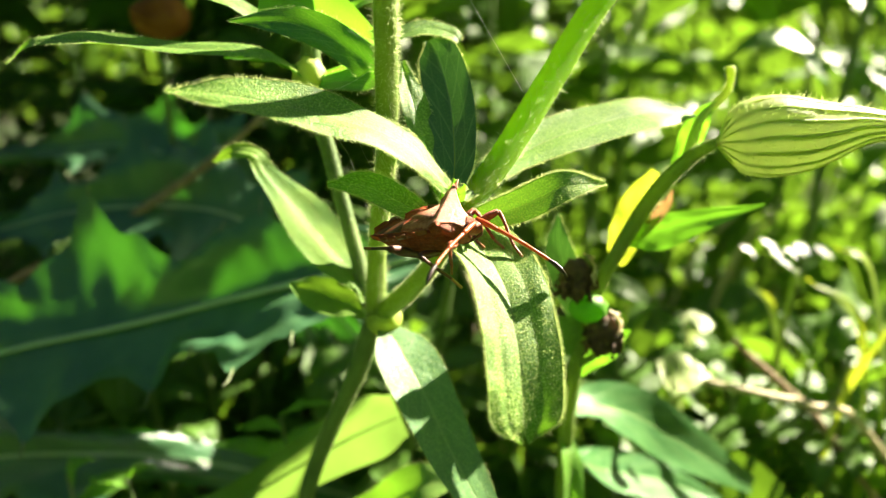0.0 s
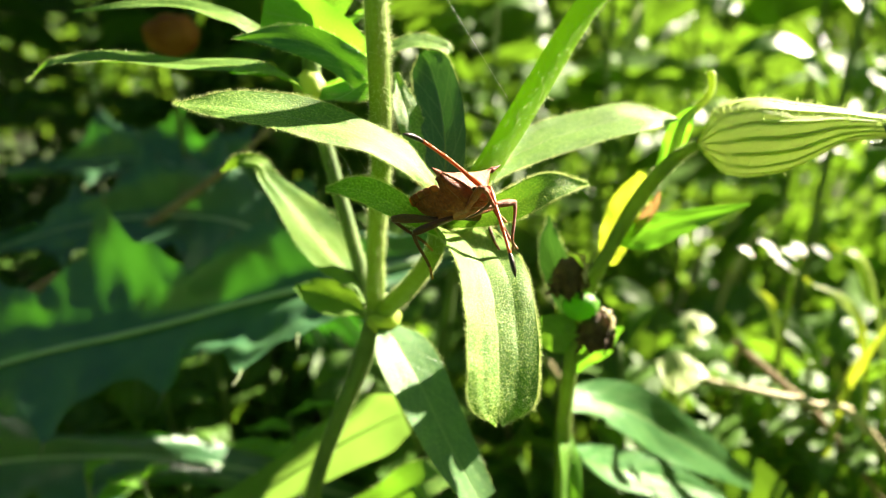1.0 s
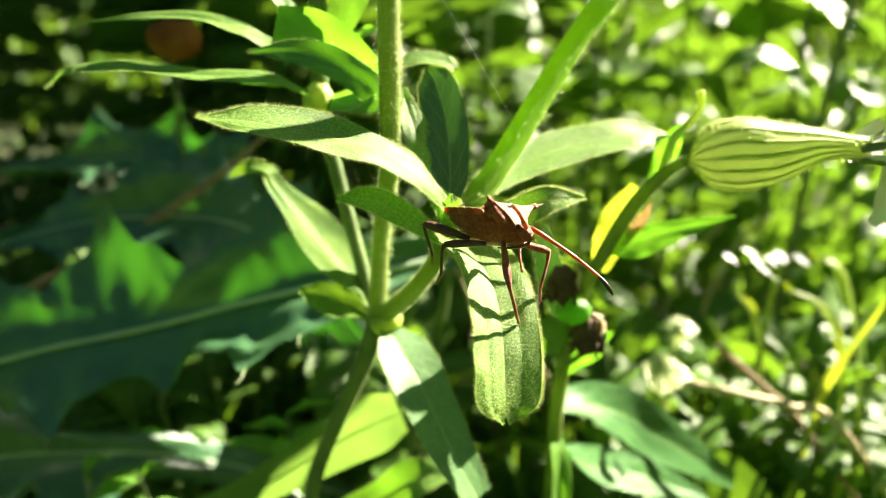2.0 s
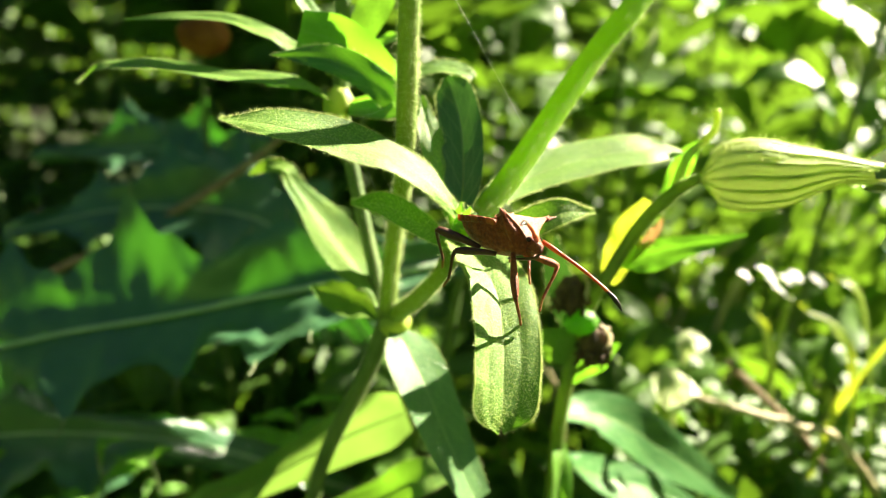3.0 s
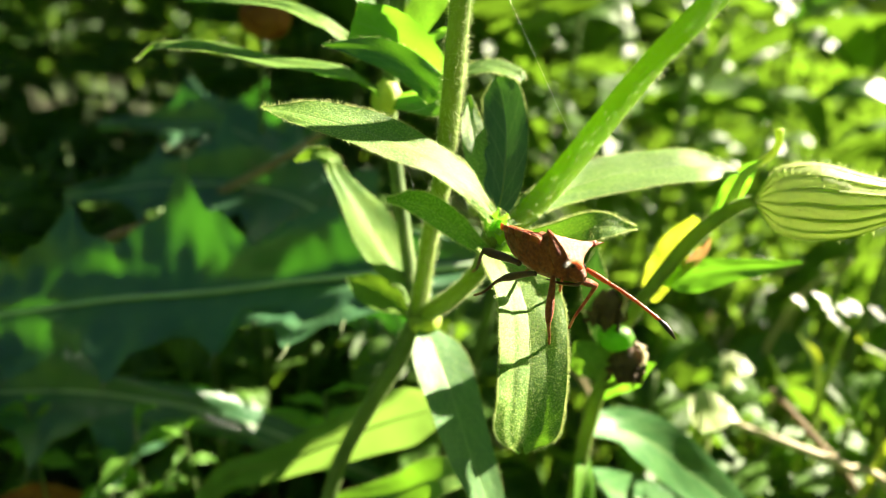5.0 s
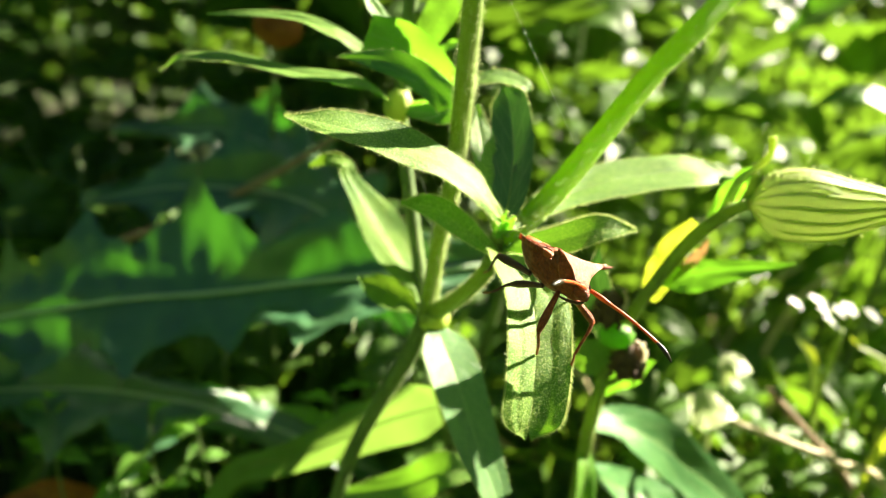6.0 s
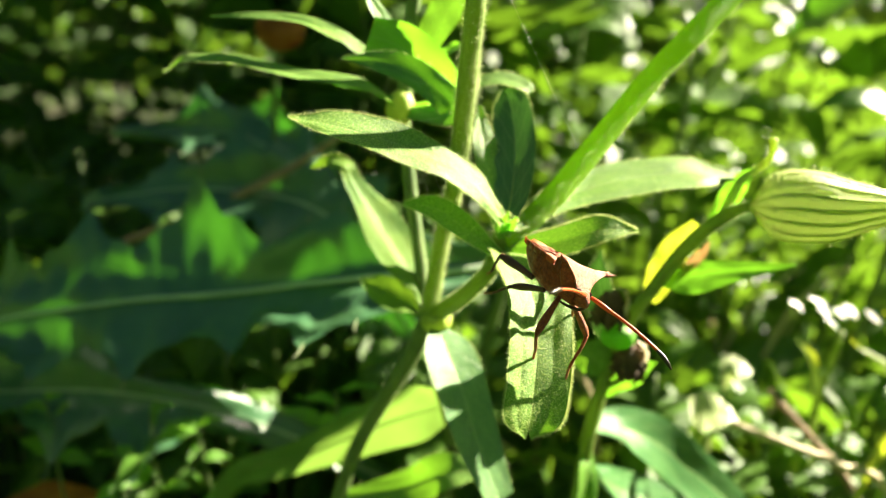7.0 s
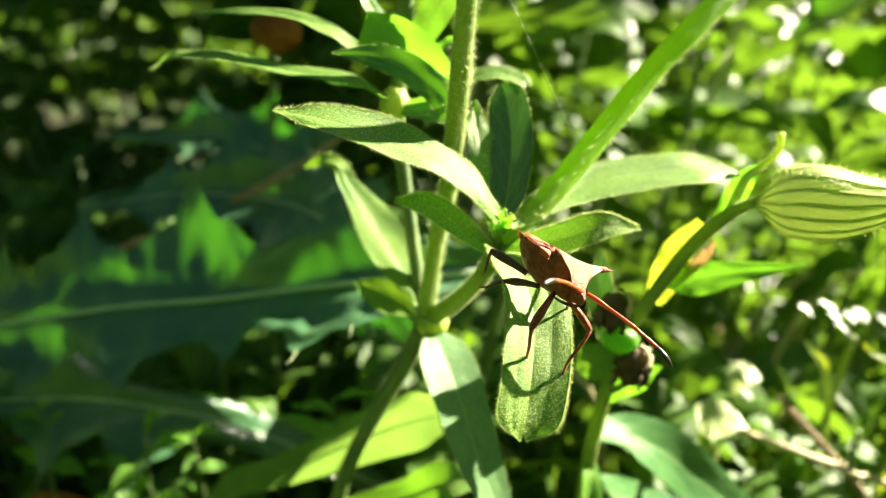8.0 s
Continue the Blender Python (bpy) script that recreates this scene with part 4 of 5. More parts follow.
# Added weed: its longest leaf keeps the sun off the strap leaf's left part.
def build_shade_weed():
    ob = thing("shade_weed", (15.2, 24.0, -0.4), "tall green weed with broad leaves, added to shade the strap leaf", "weed")
    stem(ob, [(15.2, 24.0, -0.5), (15.0, 23.9, 14.0), (15.2, 23.6, 25.5), (15.9, 23.3, 31.2)], [0.2, 0.17, 0.13, 0.08], M_STEM_DARK)
    leaf(ob, [(15.9, 23.3, 31.1), (14.9, 23.1, 30.2), (13.6, 23.0, 29.1), (11.9, 23.0, 27.5), (10.4, 23.0, 26.1), (8.9, 23.1, 24.6)], [0.4, 1.5, 1.5, 1.4, 1.5, 1.3, 0.2], (0.5, 0.2, 0.8), M_LEAF_SMOOTH, seed=31, n=24, rib=0.03, wave=0.08)
    leaf(ob, [(15.2, 23.6, 25.5), (16.3, 24.2, 27.2), (18.0, 24.8, 27.6), (19.6, 25.2, 26.8)], [0.2, 0.7, 0.8, 0.05], (-0.2, -0.3, 0.9), M_LEAF_SMOOTH, seed=32, n=24, rib=0.03, wave=0.08)
    leaf(ob, [(15.1, 23.75, 20.0), (13.9, 24.6, 22.0), (12.6, 25.2, 22.6), (11.0, 25.6, 21.8)], [0.2, 0.7, 0.8, 0.05], (0.3, -0.4, 0.85), M_LEAF_SMOOTH, seed=33, n=24, rib=0.03, wave=0.08)


build_shade_weed()


# ---- litter, threads and small finds ----
def dry_stalk(pts, r, label, material=None):
    bm = bmesh.new()
    tube(bm, pts, [r * 0.8, r, r * 0.9, r * 0.6], 8, 24, 0.25)
    ob = solid("dry_stalk", bm, material or M_TWIG, label, "dry stalk", group="dry stalks", at=tuple(pts[0]))
    return ob


def build_litter():
    rnd = random.Random(21)
    # straws and twigs lying in the grass
    dry_stalk([(7.5, 14.0, 15.85), (9.08, 14.0, 14.46), (10.42, 14.0, 13.15), (14.0, 14.0, 8.5), (19.0, 14.0, -0.5)], 0.11, "reddish brown dry stalk leaning in the grass")
    dry_stalk([(6.4, 13.2, 15.25), (8.4, 13.2, 14.73), (9.4, 13.2, 14.44), (11.0, 13.2, 13.6), (16.0, 13.4, 7.0), (20.0, 13.5, -0.5)], 0.11, "pale straw stalk leaning over the grass", M_STRAW)
    dry_stalk([(-14.0, 16.4, 15.5), (-9.6, 16.0, 17.7), (-6.2, 16.0, 19.8), (-4.2, 16.2, 21.4)], 0.13, "thin dull brown twig among the thistle leaves")
    for k in range(46):
        y = rnd.uniform(16, 42)
        x = rnd.uniform(-0.3, 0.85) * (y + 4)
        a = rnd.uniform(0, 6.28)
        L = rnd.uniform(3, 9)
        z = rnd.uniform(0.2, 5)
        p = Vector((x, y, z))
        d = Vector((math.cos(a), math.sin(a), rnd.uniform(-0.2, 0.5)))
        dry_stalk([p, p + d * L * 0.4 + Vector((0, 0, 0.3)), p + d * L * 0.8, p + d * L], rnd.uniform(0.05, 0.14), "dry straw stalk caught in the grass", M_STRAW)
    for k in range(26):
        y = rnd.uniform(17, 30)
        x = rnd.uniform(0.12, 0.75) * (y + 2)
        if abs(y - 8.5 - 0.735 * x) < 4:
            continue
        h = 24 - y * rnd.uniform(0.25, 0.75)
        a = rnd.uniform(0, 6.28)
        d = Vector((math.cos(a), 0.5 * math.sin(a), 0)) * rnd.uniform(1, 5)
        p = Vector((x, y, -0.6))
        dry_stalk([p, p + d * 0.3 + Vector((0, 0, h * 0.5)), p + d * 0.7 + Vector((0, 0, h * 0.85)), p + d * 1.4 + Vector((0, 0, h))], rnd.uniform(0.06, 0.13), "dry straw stalk standing in the grass", M_STRAW)
    # dead leaves on the ground
    bm = bmesh.new()
    for k in range(420):
        y = rnd.uniform(13, 50)
        x = rnd.uniform(-0.9, 0.9) * (y + 4)
        a = rnd.uniform(0, 6.28)
        L = rnd.uniform(1.0, 3.2)
        p = Vector((x, y, rnd.uniform(0.0, 0.8)))
        d = Vector((math.cos(a), math.sin(a), rnd.uniform(-0.1, 0.3)))
        rows, _ = leaf_grid([p, p + d * L * 0.5 + Vector((0, 0, rnd.uniform(0, 0.6))), p + d * L], [0.05, L * 0.22, 0.03], (rnd.uniform(-0.5, 0.5), rnd.uniform(-0.5, 0.5), 1), 0.3, 0, 8, 4, 0.15, k)
        add_grid(bm, rows)
    solid("leaf_litter", bm, M_DRY, "brown dead leaves on the soil", "leaf litter", kind="stuff")
    # rusty gall on a bent stalk
    ob = thing("rusty_gall", (-7.0, 18.0, -0.4), "round rusty brown gall on a thin stalk among the leaves", "plant gall")
    stem(ob, [(-7.0, 18.0, -0.5), (-7.4, 17.6, 12.0), (-7.0, 16.6, 22.0), (-6.5, 15.7, 23.4)], [0.08, 0.07, 0.06, 0.05], M_STEM_DARK, name="stalk")
    bm = bmesh.new()
    bmesh.ops.create_icosphere(bm, subdivisions=4, radius=1.0)
    for v in bm.verts:
        d = v.co.copy()
        v.co = Vector((-6.3, 15.3, 23.5)) + Vector((d.x * 0.66, d.y * 0.55, d.z * 0.47)) * (1 + 0.16 * noise.noise(d * 1.6) + 0.05 * noise.noise(d * 6))
    part("gall", bm, M_RUST, ob, "rust-brown wrinkled ball")
    # pale sunlit leaves in the meadow behind
    ob = thing("pale_leaf_plant", (6.3, 13.4, -0.4), "small plant with broad pale leaves turned to the sun", "wild plant")
    stem(ob, [(6.3, 13.4, -0.5), (5.9, 13.2, 8.0), (5.62, 12.7, 15.2)], [0.12, 0.1, 0.07], M_STEM)
    leaf(ob, [(5.62, 12.7, 15.2), (5.3, 12.65, 15.7), (5.55, 12.55, 15.88), (5.9, 12.5, 15.92), (6.25, 12.45, 15.85)], [0.05, 0.3, 0.58, 0.55, 0.3, 0.05], (0.2, -0.35, 0.92), M_PALE, seed=5, label="broad pale leaf full in the sun", fold=0.08)
    leaf(ob, [(5.85, 13.25, 10.0), (6.6, 14.5, 13.6), (6.75, 14.95, 15.6), (7.05, 15.0, 15.85), (7.4, 15.0, 15.8)], [0.04, 0.05, 0.08, 0.36, 0.34, 0.03], (0.2, -0.35, 0.92), M_PALE, seed=9, label="stalked pale leaf in the sun", n=30)
    leaf(ob, [(5.8, 13.15, 9.0), (6.8, 12.9, 11.3), (7.6, 12.7, 12.0), (8.2, 12.7, 11.8)], [0.1, 0.55, 0.5, 0.1], (0.6, -0.45, 0.6), M_PALE, seed=6)
    leaf(ob, [(5.9, 13.2, 8.0), (5.1, 12.8, 10.2), (4.4, 12.6, 10.6), (3.7, 12.6, 10.2)], [0.1, 0.5, 0.5, 0.1], (0.6, -0.45, 0.6), M_PALE, seed=7)
    ob = thing("pale_seed_stalk", (6.6, 20.4, -0.4), "tall stalk with a pale papery leaf catching the sun", "wild plant")
    stem(ob, [(6.6, 20.4, -0.5), (6.4, 20.2, 12.0), (5.72, 20.0, 22.7)], [0.1, 0.08, 0.05], M_STEM)
    leaf(ob, [(5.70, 20.0, 22.65), (5.82, 20.0, 23.1), (6.0, 20.0, 23.7), (6.1, 20.05, 24.15)], [0.12, 0.42, 0.42, 0.08], (0.75, -0.6, 0.25), M_PALE, seed=8, label="white papery leaf")
    # a white-flowered umbel among the grass
    ob = thing("white_flower", (9.6, 15.4, -0.4), "white meadow flower cluster on a thin stem", "flower")
    stem(ob, [(9.6, 15.4, -0.5), (9.5, 15.3, 9.0), (9.4, 15.2, 17.3)], [0.12, 0.1, 0.08], M_STEM)
    for k in range(10):
        a = k * 2.4
        q = Vector((9.4, 15.2, 17.65)) + Vector((math.cos(a), math.sin(a) * 0.7, 0)) * 0.36 * math.sqrt(k) + Vector((0, 0, rnd.uniform(-0.3, 0.4)))
        leaf(ob, [q, q + Vector((-0.15, 0.06, 0.16)), q + Vector((-0.38, 0.1, 0.26))], [0.04, 0.11, 0.04], (0.5 + rnd.uniform(-0.4, 0.4), -0.5, 0.6), M_PETAL, name="petal", n=6, m=4, seed=k)
    # seedlings that catch the sun beneath the thistle
    for q in ((-8.2, 11.2, 14.2), (-9.3, 11.2, 13.0), (-7.0, 11.3, 14.0), (-3.4, 11.1, 15.8), (-10.9, 11.0, 14.3)):
        q = Vector(q)
        ob = thing("seedling", (q.x + 0.3, q.y + 0.6, -0.4), "small bright green seedling under the thistle", "seedling", group="seedlings")
        stem(ob, [(q.x + 0.3, q.y + 0.6, -0.5), (q.x + 0.2 + rnd.uniform(-0.5, 0.5), q.y + 0.4, q.z * 0.6), q], [0.05, 0.04, 0.03], M_STEM_DARK, n=10)
        for k in range(6):
            a = k * 2.4 + rnd.uniform(-0.6, 0.6)
            o = q - Vector((0.0, -0.05, 0.45 * k * rnd.uniform(0.6, 1.2)))
            d = Vector((math.cos(a), math.sin(a) * 0.8, rnd.uniform(-0.5, 0.9))).normalized() * rnd.uniform(0.5, 1.7)
            leaf(ob, [o, o + d * 0.45 + Vector((0, 0, 0.12)), o + d], [0.03, d.length * rnd.uniform(0.12, 0.24), 0.02], (rnd.uniform(-0.6, 0.9), rnd.uniform(-0.9, 0.2), 0.8), M_YOUNG, n=10, m=6, seed=k + 3, wave=0.05)
    # arching blades over the straw
    ob = thing("grass_tuft", (12.0, 14.2, -0.4), "arching yellow-green grass blades over dry straw", "grass tuft", group="grass tufts")
    arching = (([(12.6, 14.0, -0.5), (12.2, 14.2, 9.0), (11.07, 14.5, 15.76), (9.53, 15.0, 17.22)], 0.24),
               ([(13.2, 14.1, -0.5), (12.6, 14.4, 11.0), (11.13, 14.6, 17.18), (10.1, 15.0, 18.1)], 0.2),
               ([(11.0, 13.7, -0.5), (10.2, 13.5, 9.0), (10.2, 13.5, 14.3), (10.75, 13.5, 16.0), (11.5, 13.6, 17.6)], 0.22),
               ([(11.4, 15.0, -0.5), (10.6, 15.4, 9.0), (9.45, 15.5, 15.26), (8.4, 15.5, 16.9)], 0.2))
    for k, (pts, w) in enumerate(arching):
        leaf(ob, pts, [w * 0.8, w, w, w * 0.8, 0.02], (0.5, -0.7, 0.5), M_YELLOW, n=24, m=4, seed=k + 60, name="blade", wave=0.04)
    # bright grass tuft
    for (x, y, z), (dx, dz), w in (((12.6, 17.0, 3.0), (-1.6, 10.0), 0.42), ((14.0, 17.4, 3.0), (0.5, 11.5), 0.5), ((11.0, 17.2, 2.0), (2.2, 9.5), 0.4)):
        ob = thing("grass_tuft", (x, y, -0.4), "broad bright green grass blades in the sun", "grass tuft", group="grass tufts")
        for k in range(5):
            o = Vector((rnd.uniform(-0.4, 0.4), rnd.uniform(-0.4, 0.4), 0))
            b = Vector((x, y, -0.5)) + o
            leaf(ob, [b, b + Vector((dx * 0.3, 0, dz * 0.5)) + o * 2, b + Vector((dx * (0.8 + 0.3 * k), -0.4, dz * (1 - 0.07 * k))) + o * 4, b + Vector((dx * (1.3 + 0.4 * k), -0.8, dz * (1.05 - 0.16 * k))) + o * 6],
                 [w * 0.8, w, w * 0.8, 0.02], (0.3, -0.8, 0.4), M_YOUNG, n=16, m=4, seed=k, name="blade", wave=0.05)


def thread(pts, r, label):
    bm = bmesh.new()
    tube(bm, pts, [r, r, r], 5, 16)
    solid("silk_thread", bm, M_SILK, label, "spider silk", group="silk threads", at=pts[0])


def build_threads():
    thread([(-0.7, 7.6, 25.3), (0.05, 7.55, 24.15), (0.83, 7.5, 22.93)], 0.0012, "fine taut silk thread tied to a stem")
    thread([(-1.3, 6.65, 22.75), (-1.25, 7.1, 22.4), (-1.2, 7.6, 22.05), (-1.0, 8.2, 20.9)], 0.0016, "fine silk thread hanging from a leaf")
    thread([(-1.05, 6.75, 22.62), (-1.0, 7.3, 22.2), (-0.92, 7.9, 21.8)], 0.0014, "fine silk thread hanging from a leaf")
    thread([(-0.85, 7.6, 23.2), (-1.3, 8.3, 22.9), (-1.95, 9.2, 22.6)], 0.0014, "fine silk thread between two stems")


build_litter()
build_threads()



# ---- the insect ----
BUG = [
    (0, (-0.297, 6.613, 21.543), (10.0, -15.6, -16.5)),
    (0.25, (-0.181, 6.608, 21.621), (7.9, -4.0, -25.8)),
    (0.5, (0.131, 6.399, 21.790), (-5.3, -4.5, -58.2)),
    (0.75, (0.115, 6.505, 21.924), (-4.6, -8.9, -51.8)),
    (1, (0.095, 6.648, 21.916), (-8.9, -22.0, -43.5)),
    (1.25, (0.172, 6.619, 21.985), (-10.4, -17.1, -44.3)),
    (1.5, (0.380, 6.454, 21.879), (-15.8, -7.5, -42.3)),
    (3, (0.482, 6.136, 21.935), (-16.4, -4.1, -43.3)),
    (3.5, (0.464, 6.115, 21.930), (-16.3, -3.0, -41.5)),
    (4, (0.492, 6.007, 21.942), (-18.8, -3.1, -40.4)),
    (4.5, (0.557, 6.005, 21.914), (-18.8, 1.0, -42.4)),
    (5, (0.580, 5.967, 21.918), (-18.1, 0.7, -42.3)),
    (6.5, (0.691, 5.840, 21.730), (-23.9, 9.5, -51.8)),
    (7, (0.686, 5.851, 21.727), (-23.5, 9.7, -51.8)),
    (7.5, (0.692, 5.851, 21.744), (-23.4, 10.1, -51.6)),
    (8, (0.655, 5.883, 21.743), (-23.3, 10.7, -51.2)),
]
FEELERS = {
    "left": [(0, 1.30, 6.04, 21.24), (0.25, 0.96, 5.88, 20.87), (0.5, 0.90, 5.31, 20.88), (0.75, 0.56, 5.55, 20.97), (1, 0.73, 5.40, 21.50), (1.25, 1.11, 6.10, 21.50), (1.5, 1.70, 5.78, 21.30), (3, 1.82, 5.27, 21.47), (3.5, 1.84, 5.38, 21.41), (4, 1.86, 5.17, 21.50), (4.5, 1.99, 5.26, 21.47), (5, 2.02, 5.26, 21.48), (6.5, 2.01, 4.89, 21.20), (7, 2.01, 4.90, 21.20), (7.5, 2.02, 4.91, 21.20), (8, 2.00, 4.96, 21.20)],
    "right": [(0, -0.29, 5.43, 21.50), (0.25, -0.47, 5.56, 21.39), (0.5, -0.02, 4.83, 21.86), (0.75, -0.28, 5.29, 22.49), (1, -0.34, 5.89, 22.86), (1.25, -0.22, 6.34, 22.98), (1.5, 0.35, 5.20, 22.60), (3, 0.58, 4.77, 22.55), (3.5, 0.58, 4.77, 22.55), (4, 0.61, 4.71, 22.62), (4.5, 0.74, 4.57, 22.38), (5, 0.71, 4.55, 22.39), (6.5, 0.56, 4.44, 22.12), (7, 0.56, 4.44, 22.10), (7.5, 0.57, 4.45, 22.14), (8, 0.55, 4.49, 22.14)],
}
FEET = {
    ('hind', -1): [(0, -0.94, 6.62, 21.31), (0.1, -1.03, 6.60, 21.25), (0.2, -0.33, 6.60, 20.98), (0.3, -0.15, 6.26, 21.13), (0.5, -0.11, 6.39, 21.19), (1, -0.12, 6.75, 21.25), (1.5, -0.18, 6.62, 21.25), (3, -0.15, 6.40, 21.34), (4, -0.15, 6.49, 21.25), (5, -0.16, 6.64, 21.23), (7, -0.11, 6.59, 21.22), (8, -0.12, 6.55, 21.20)],
    ('middle', -1): [(0, 0.08, 6.14, 21.08), (0.5, -0.11, 6.18, 21.11), (1, -0.10, 6.26, 21.09), (1.5, -0.09, 6.25, 21.09), (3, -0.11, 6.14, 21.20), (4, -0.11, 6.14, 21.12), (5, -0.10, 6.26, 21.08), (7, -0.13, 6.29, 21.06), (8, -0.17, 6.37, 21.10)],
    ('front', -1): [(0, -0.00, 6.34, 21.16), (0.5, 0.10, 6.14, 21.09), (1, 0.67, 6.20, 21.77), (1.25, 0.63, 6.20, 21.68), (1.5, 0.79, 5.79, 20.96), (3, 0.79, 5.82, 20.92), (3.5, 0.76, 5.84, 20.90), (4, 0.82, 5.87, 20.80), (4.5, 0.78, 5.82, 20.87), (5, 0.82, 5.84, 20.85), (6.5, 0.56, 5.53, 20.71), (7, 0.57, 5.53, 20.70), (8, 0.52, 5.46, 20.77)],
    ('middle', 1): [(0, 0.54, 6.56, 21.34), (0.5, 0.97, 6.75, 21.28), (1, 0.88, 6.75, 21.24), (1.5, 0.83, 6.39, 21.31), (3, 0.89, 6.18, 21.28), (4, 0.84, 6.34, 21.34), (5, 0.89, 6.34, 21.27), (7, 0.98, 6.04, 21.05), (8, 0.92, 6.06, 21.11)],
    ('front', 1): [(0, 0.73, 6.42, 21.30), (0.5, 1.12, 6.75, 21.28), (1, 0.81, 6.49, 21.31), (1.25, 0.82, 6.03, 21.12), (1.5, 1.05, 6.14, 21.04), (3, 0.99, 5.87, 21.07), (3.5, 0.98, 6.01, 21.01), (4, 1.01, 5.78, 21.08), (4.5, 0.99, 5.88, 21.06), (5, 1.01, 5.90, 21.04), (6.5, 0.98, 5.45, 20.52), (7, 0.95, 5.45, 20.51), (8, 0.92, 5.45, 20.62)],
    ('hind', 1): [(0, 0.32, 6.53, 21.36), (1, 0.64, 6.55, 21.32), (3, 0.68, 6.64, 21.35), (5, 0.47, 6.63, 21.35), (8, 0.62, 6.54, 21.32)],
}


def loft(bm, sections, sides=20):
    """A body through sections (x, half-width, top, edge height, bottom)."""
    rings = []
    for x, w, zt, ze, zb in sections:
        ring = []
        for k in range(sides):
            a = 2 * math.pi * k / sides
            c, s = math.cos(a), math.sin(a)
            y = w * math.copysign(abs(c) ** 0.8, c)
            z = ze + ((zt - ze) * abs(s) ** 1.1 if s > 0 else (zb - ze) * abs(s) ** 0.9)
            ring.append(bm.verts.new((x, y, z)))
        rings.append(ring)
    for r0, r1 in zip(rings, rings[1:]):
        for k in range(sides):
            bm.faces.new((r0[k], r0[(k + 1) % sides], r1[(k + 1) % sides], r1[k]))
    bm.faces.new(list(reversed(rings[0])))
    bm.faces.new(rings[-1])
    bmesh.ops.recalc_face_normals(bm, faces=bm.faces)


def roughen(bm, amount, scale):
    for v in bm.verts:
        v.co += v.normal * amount * noise.noise(v.co * scale)


def build_bug():
    ob = thing("leatherbug", (0, 0, 0), "reddish brown leatherbug with pointed shoulders walking on a leaf", "insect")
    bm = bmesh.new()
    loft(bm, [(-0.70, 0.02, 0.06, 0.05, 0.03), (-0.62, 0.09, 0.06, 0.07, -0.02), (-0.5, 0.16, 0.06, 0.10, -0.12), (-0.34, 0.22, 0.07, 0.13, -0.20), (-0.15, 0.27, 0.09, 0.14, -0.25),
              (0.05, 0.28, 0.12, 0.10, -0.27), (0.22, 0.26, 0.14, 0.04, -0.26), (0.40, 0.16, 0.06, -0.04, -0.20)], 28)
    bmesh.ops.subdivide_edges(bm, edges=bm.edges, cuts=1, use_grid_fill=True)
    bm.normal_update()
    roughen(bm, 0.012, 18)
    for v in bm.verts:
        v.co.x *= 0.87 if v.co.x < 0 else 1.0
    part("abdomen", bm, M_BUG, ob, "rust-brown abdomen with raised edges")
    # banded edge plates of the abdomen, flared upwards
    def rim(x):
        return 0.285 * max(0.0, 1 - (abs(x + 0.04) / 0.575) ** 2.2) ** 0.6

    for side in (-1, 1):
        for k in range(6):
            bm = bmesh.new()
            rings = []
            for i in range(5):
                x = 0.12 - (k + i / 4) * 0.12 + (0.004 if i == 4 else 0.0)
                z = 0.105 - 0.05 * max(0.0, -x / 0.6)
                puff = 0.012 * math.sin(math.pi * i / 4)
                w = rim(x)
                sec = ((max(w - 0.09, 0.0), z - 0.05), (w + 0.018 + puff, z + 0.035 + puff * 0.6), (w + 0.022 + puff, z + 0.022), (w, z - 0.035))
                rings.append([bm.verts.new((x - (0.03 if k == 5 and i == 4 else 0.0), side * a, b)) for a, b in sec])
            for r0, r1 in zip(rings, rings[1:]):
                for q in range(4):
                    bm.faces.new((r0[q], r0[(q + 1) % 4], r1[(q + 1) % 4], r1[q]))
            bm.faces.new(rings[0])
            bm.faces.new(rings[-1])
            bmesh.ops.recalc_face_normals(bm, faces=bm.faces)
            part("edge_plate", bm, M_BUG_TAIL if k == 5 else M_BUG if k in (1, 3) else M_BUG_EDGE, ob, "orange-brown plate of the raised abdomen edge")
    # folded wings: two leathery halves and the membrane
    for side in (-1, 1):
        bm = bmesh.new()
        rows = []
        for i in range(13):
            s = i / 12
            x = 0.24 - 0.52 * s
            outer = 0.235 * (1 - 0.55 * s ** 1.6) + 0.01
            rows.append([Vector((x, side * (outer * u + 0.004 * (1 - u)), 0.185 - 0.10 * s - 0.04 * u * u + 0.006 * noise.noise(Vector((x * 20, u * 4, side))))) for u in (0, 0.25, 0.5, 0.75, 1.0)])
            rows[-1].append(rows[-1][-1] - Vector((0, 0, 0.05)))
        add_grid(bm, rows)
        part("wing", bm, M_BUG_SUNLIT, ob, "leathery brown forewing")
    bm = bmesh.new()
    rows = []
    for i in range(11):
        s = i / 10
        w = 0.17 * (1 - s ** 2.2) ** 0.5 + 0.012
        rows.append([Vector((-0.22 - 0.42 * s, w * u, 0.115 - 0.07 * s - 0.035 * u * u)) for u in (-1, -0.66, -0.33, 0, 0.33, 0.66, 1)])
    add_grid(bm, rows)
    part("membrane", bm, M_BUG_DARK, ob, "dark shiny wing membrane")
    # shield behind the neck
    bm = bmesh.new()
    top = [bm.verts.new(p) for p in ((0.22, -0.14, 0.205), (0.22, 0.14, 0.205), (-0.10, 0.0, 0.185))]
    low = [bm.verts.new(p) for p in ((0.22, -0.16, 0.17), (0.22, 0.16, 0.17), (-0.12, 0.0, 0.15))]
    bm.faces.new(top)
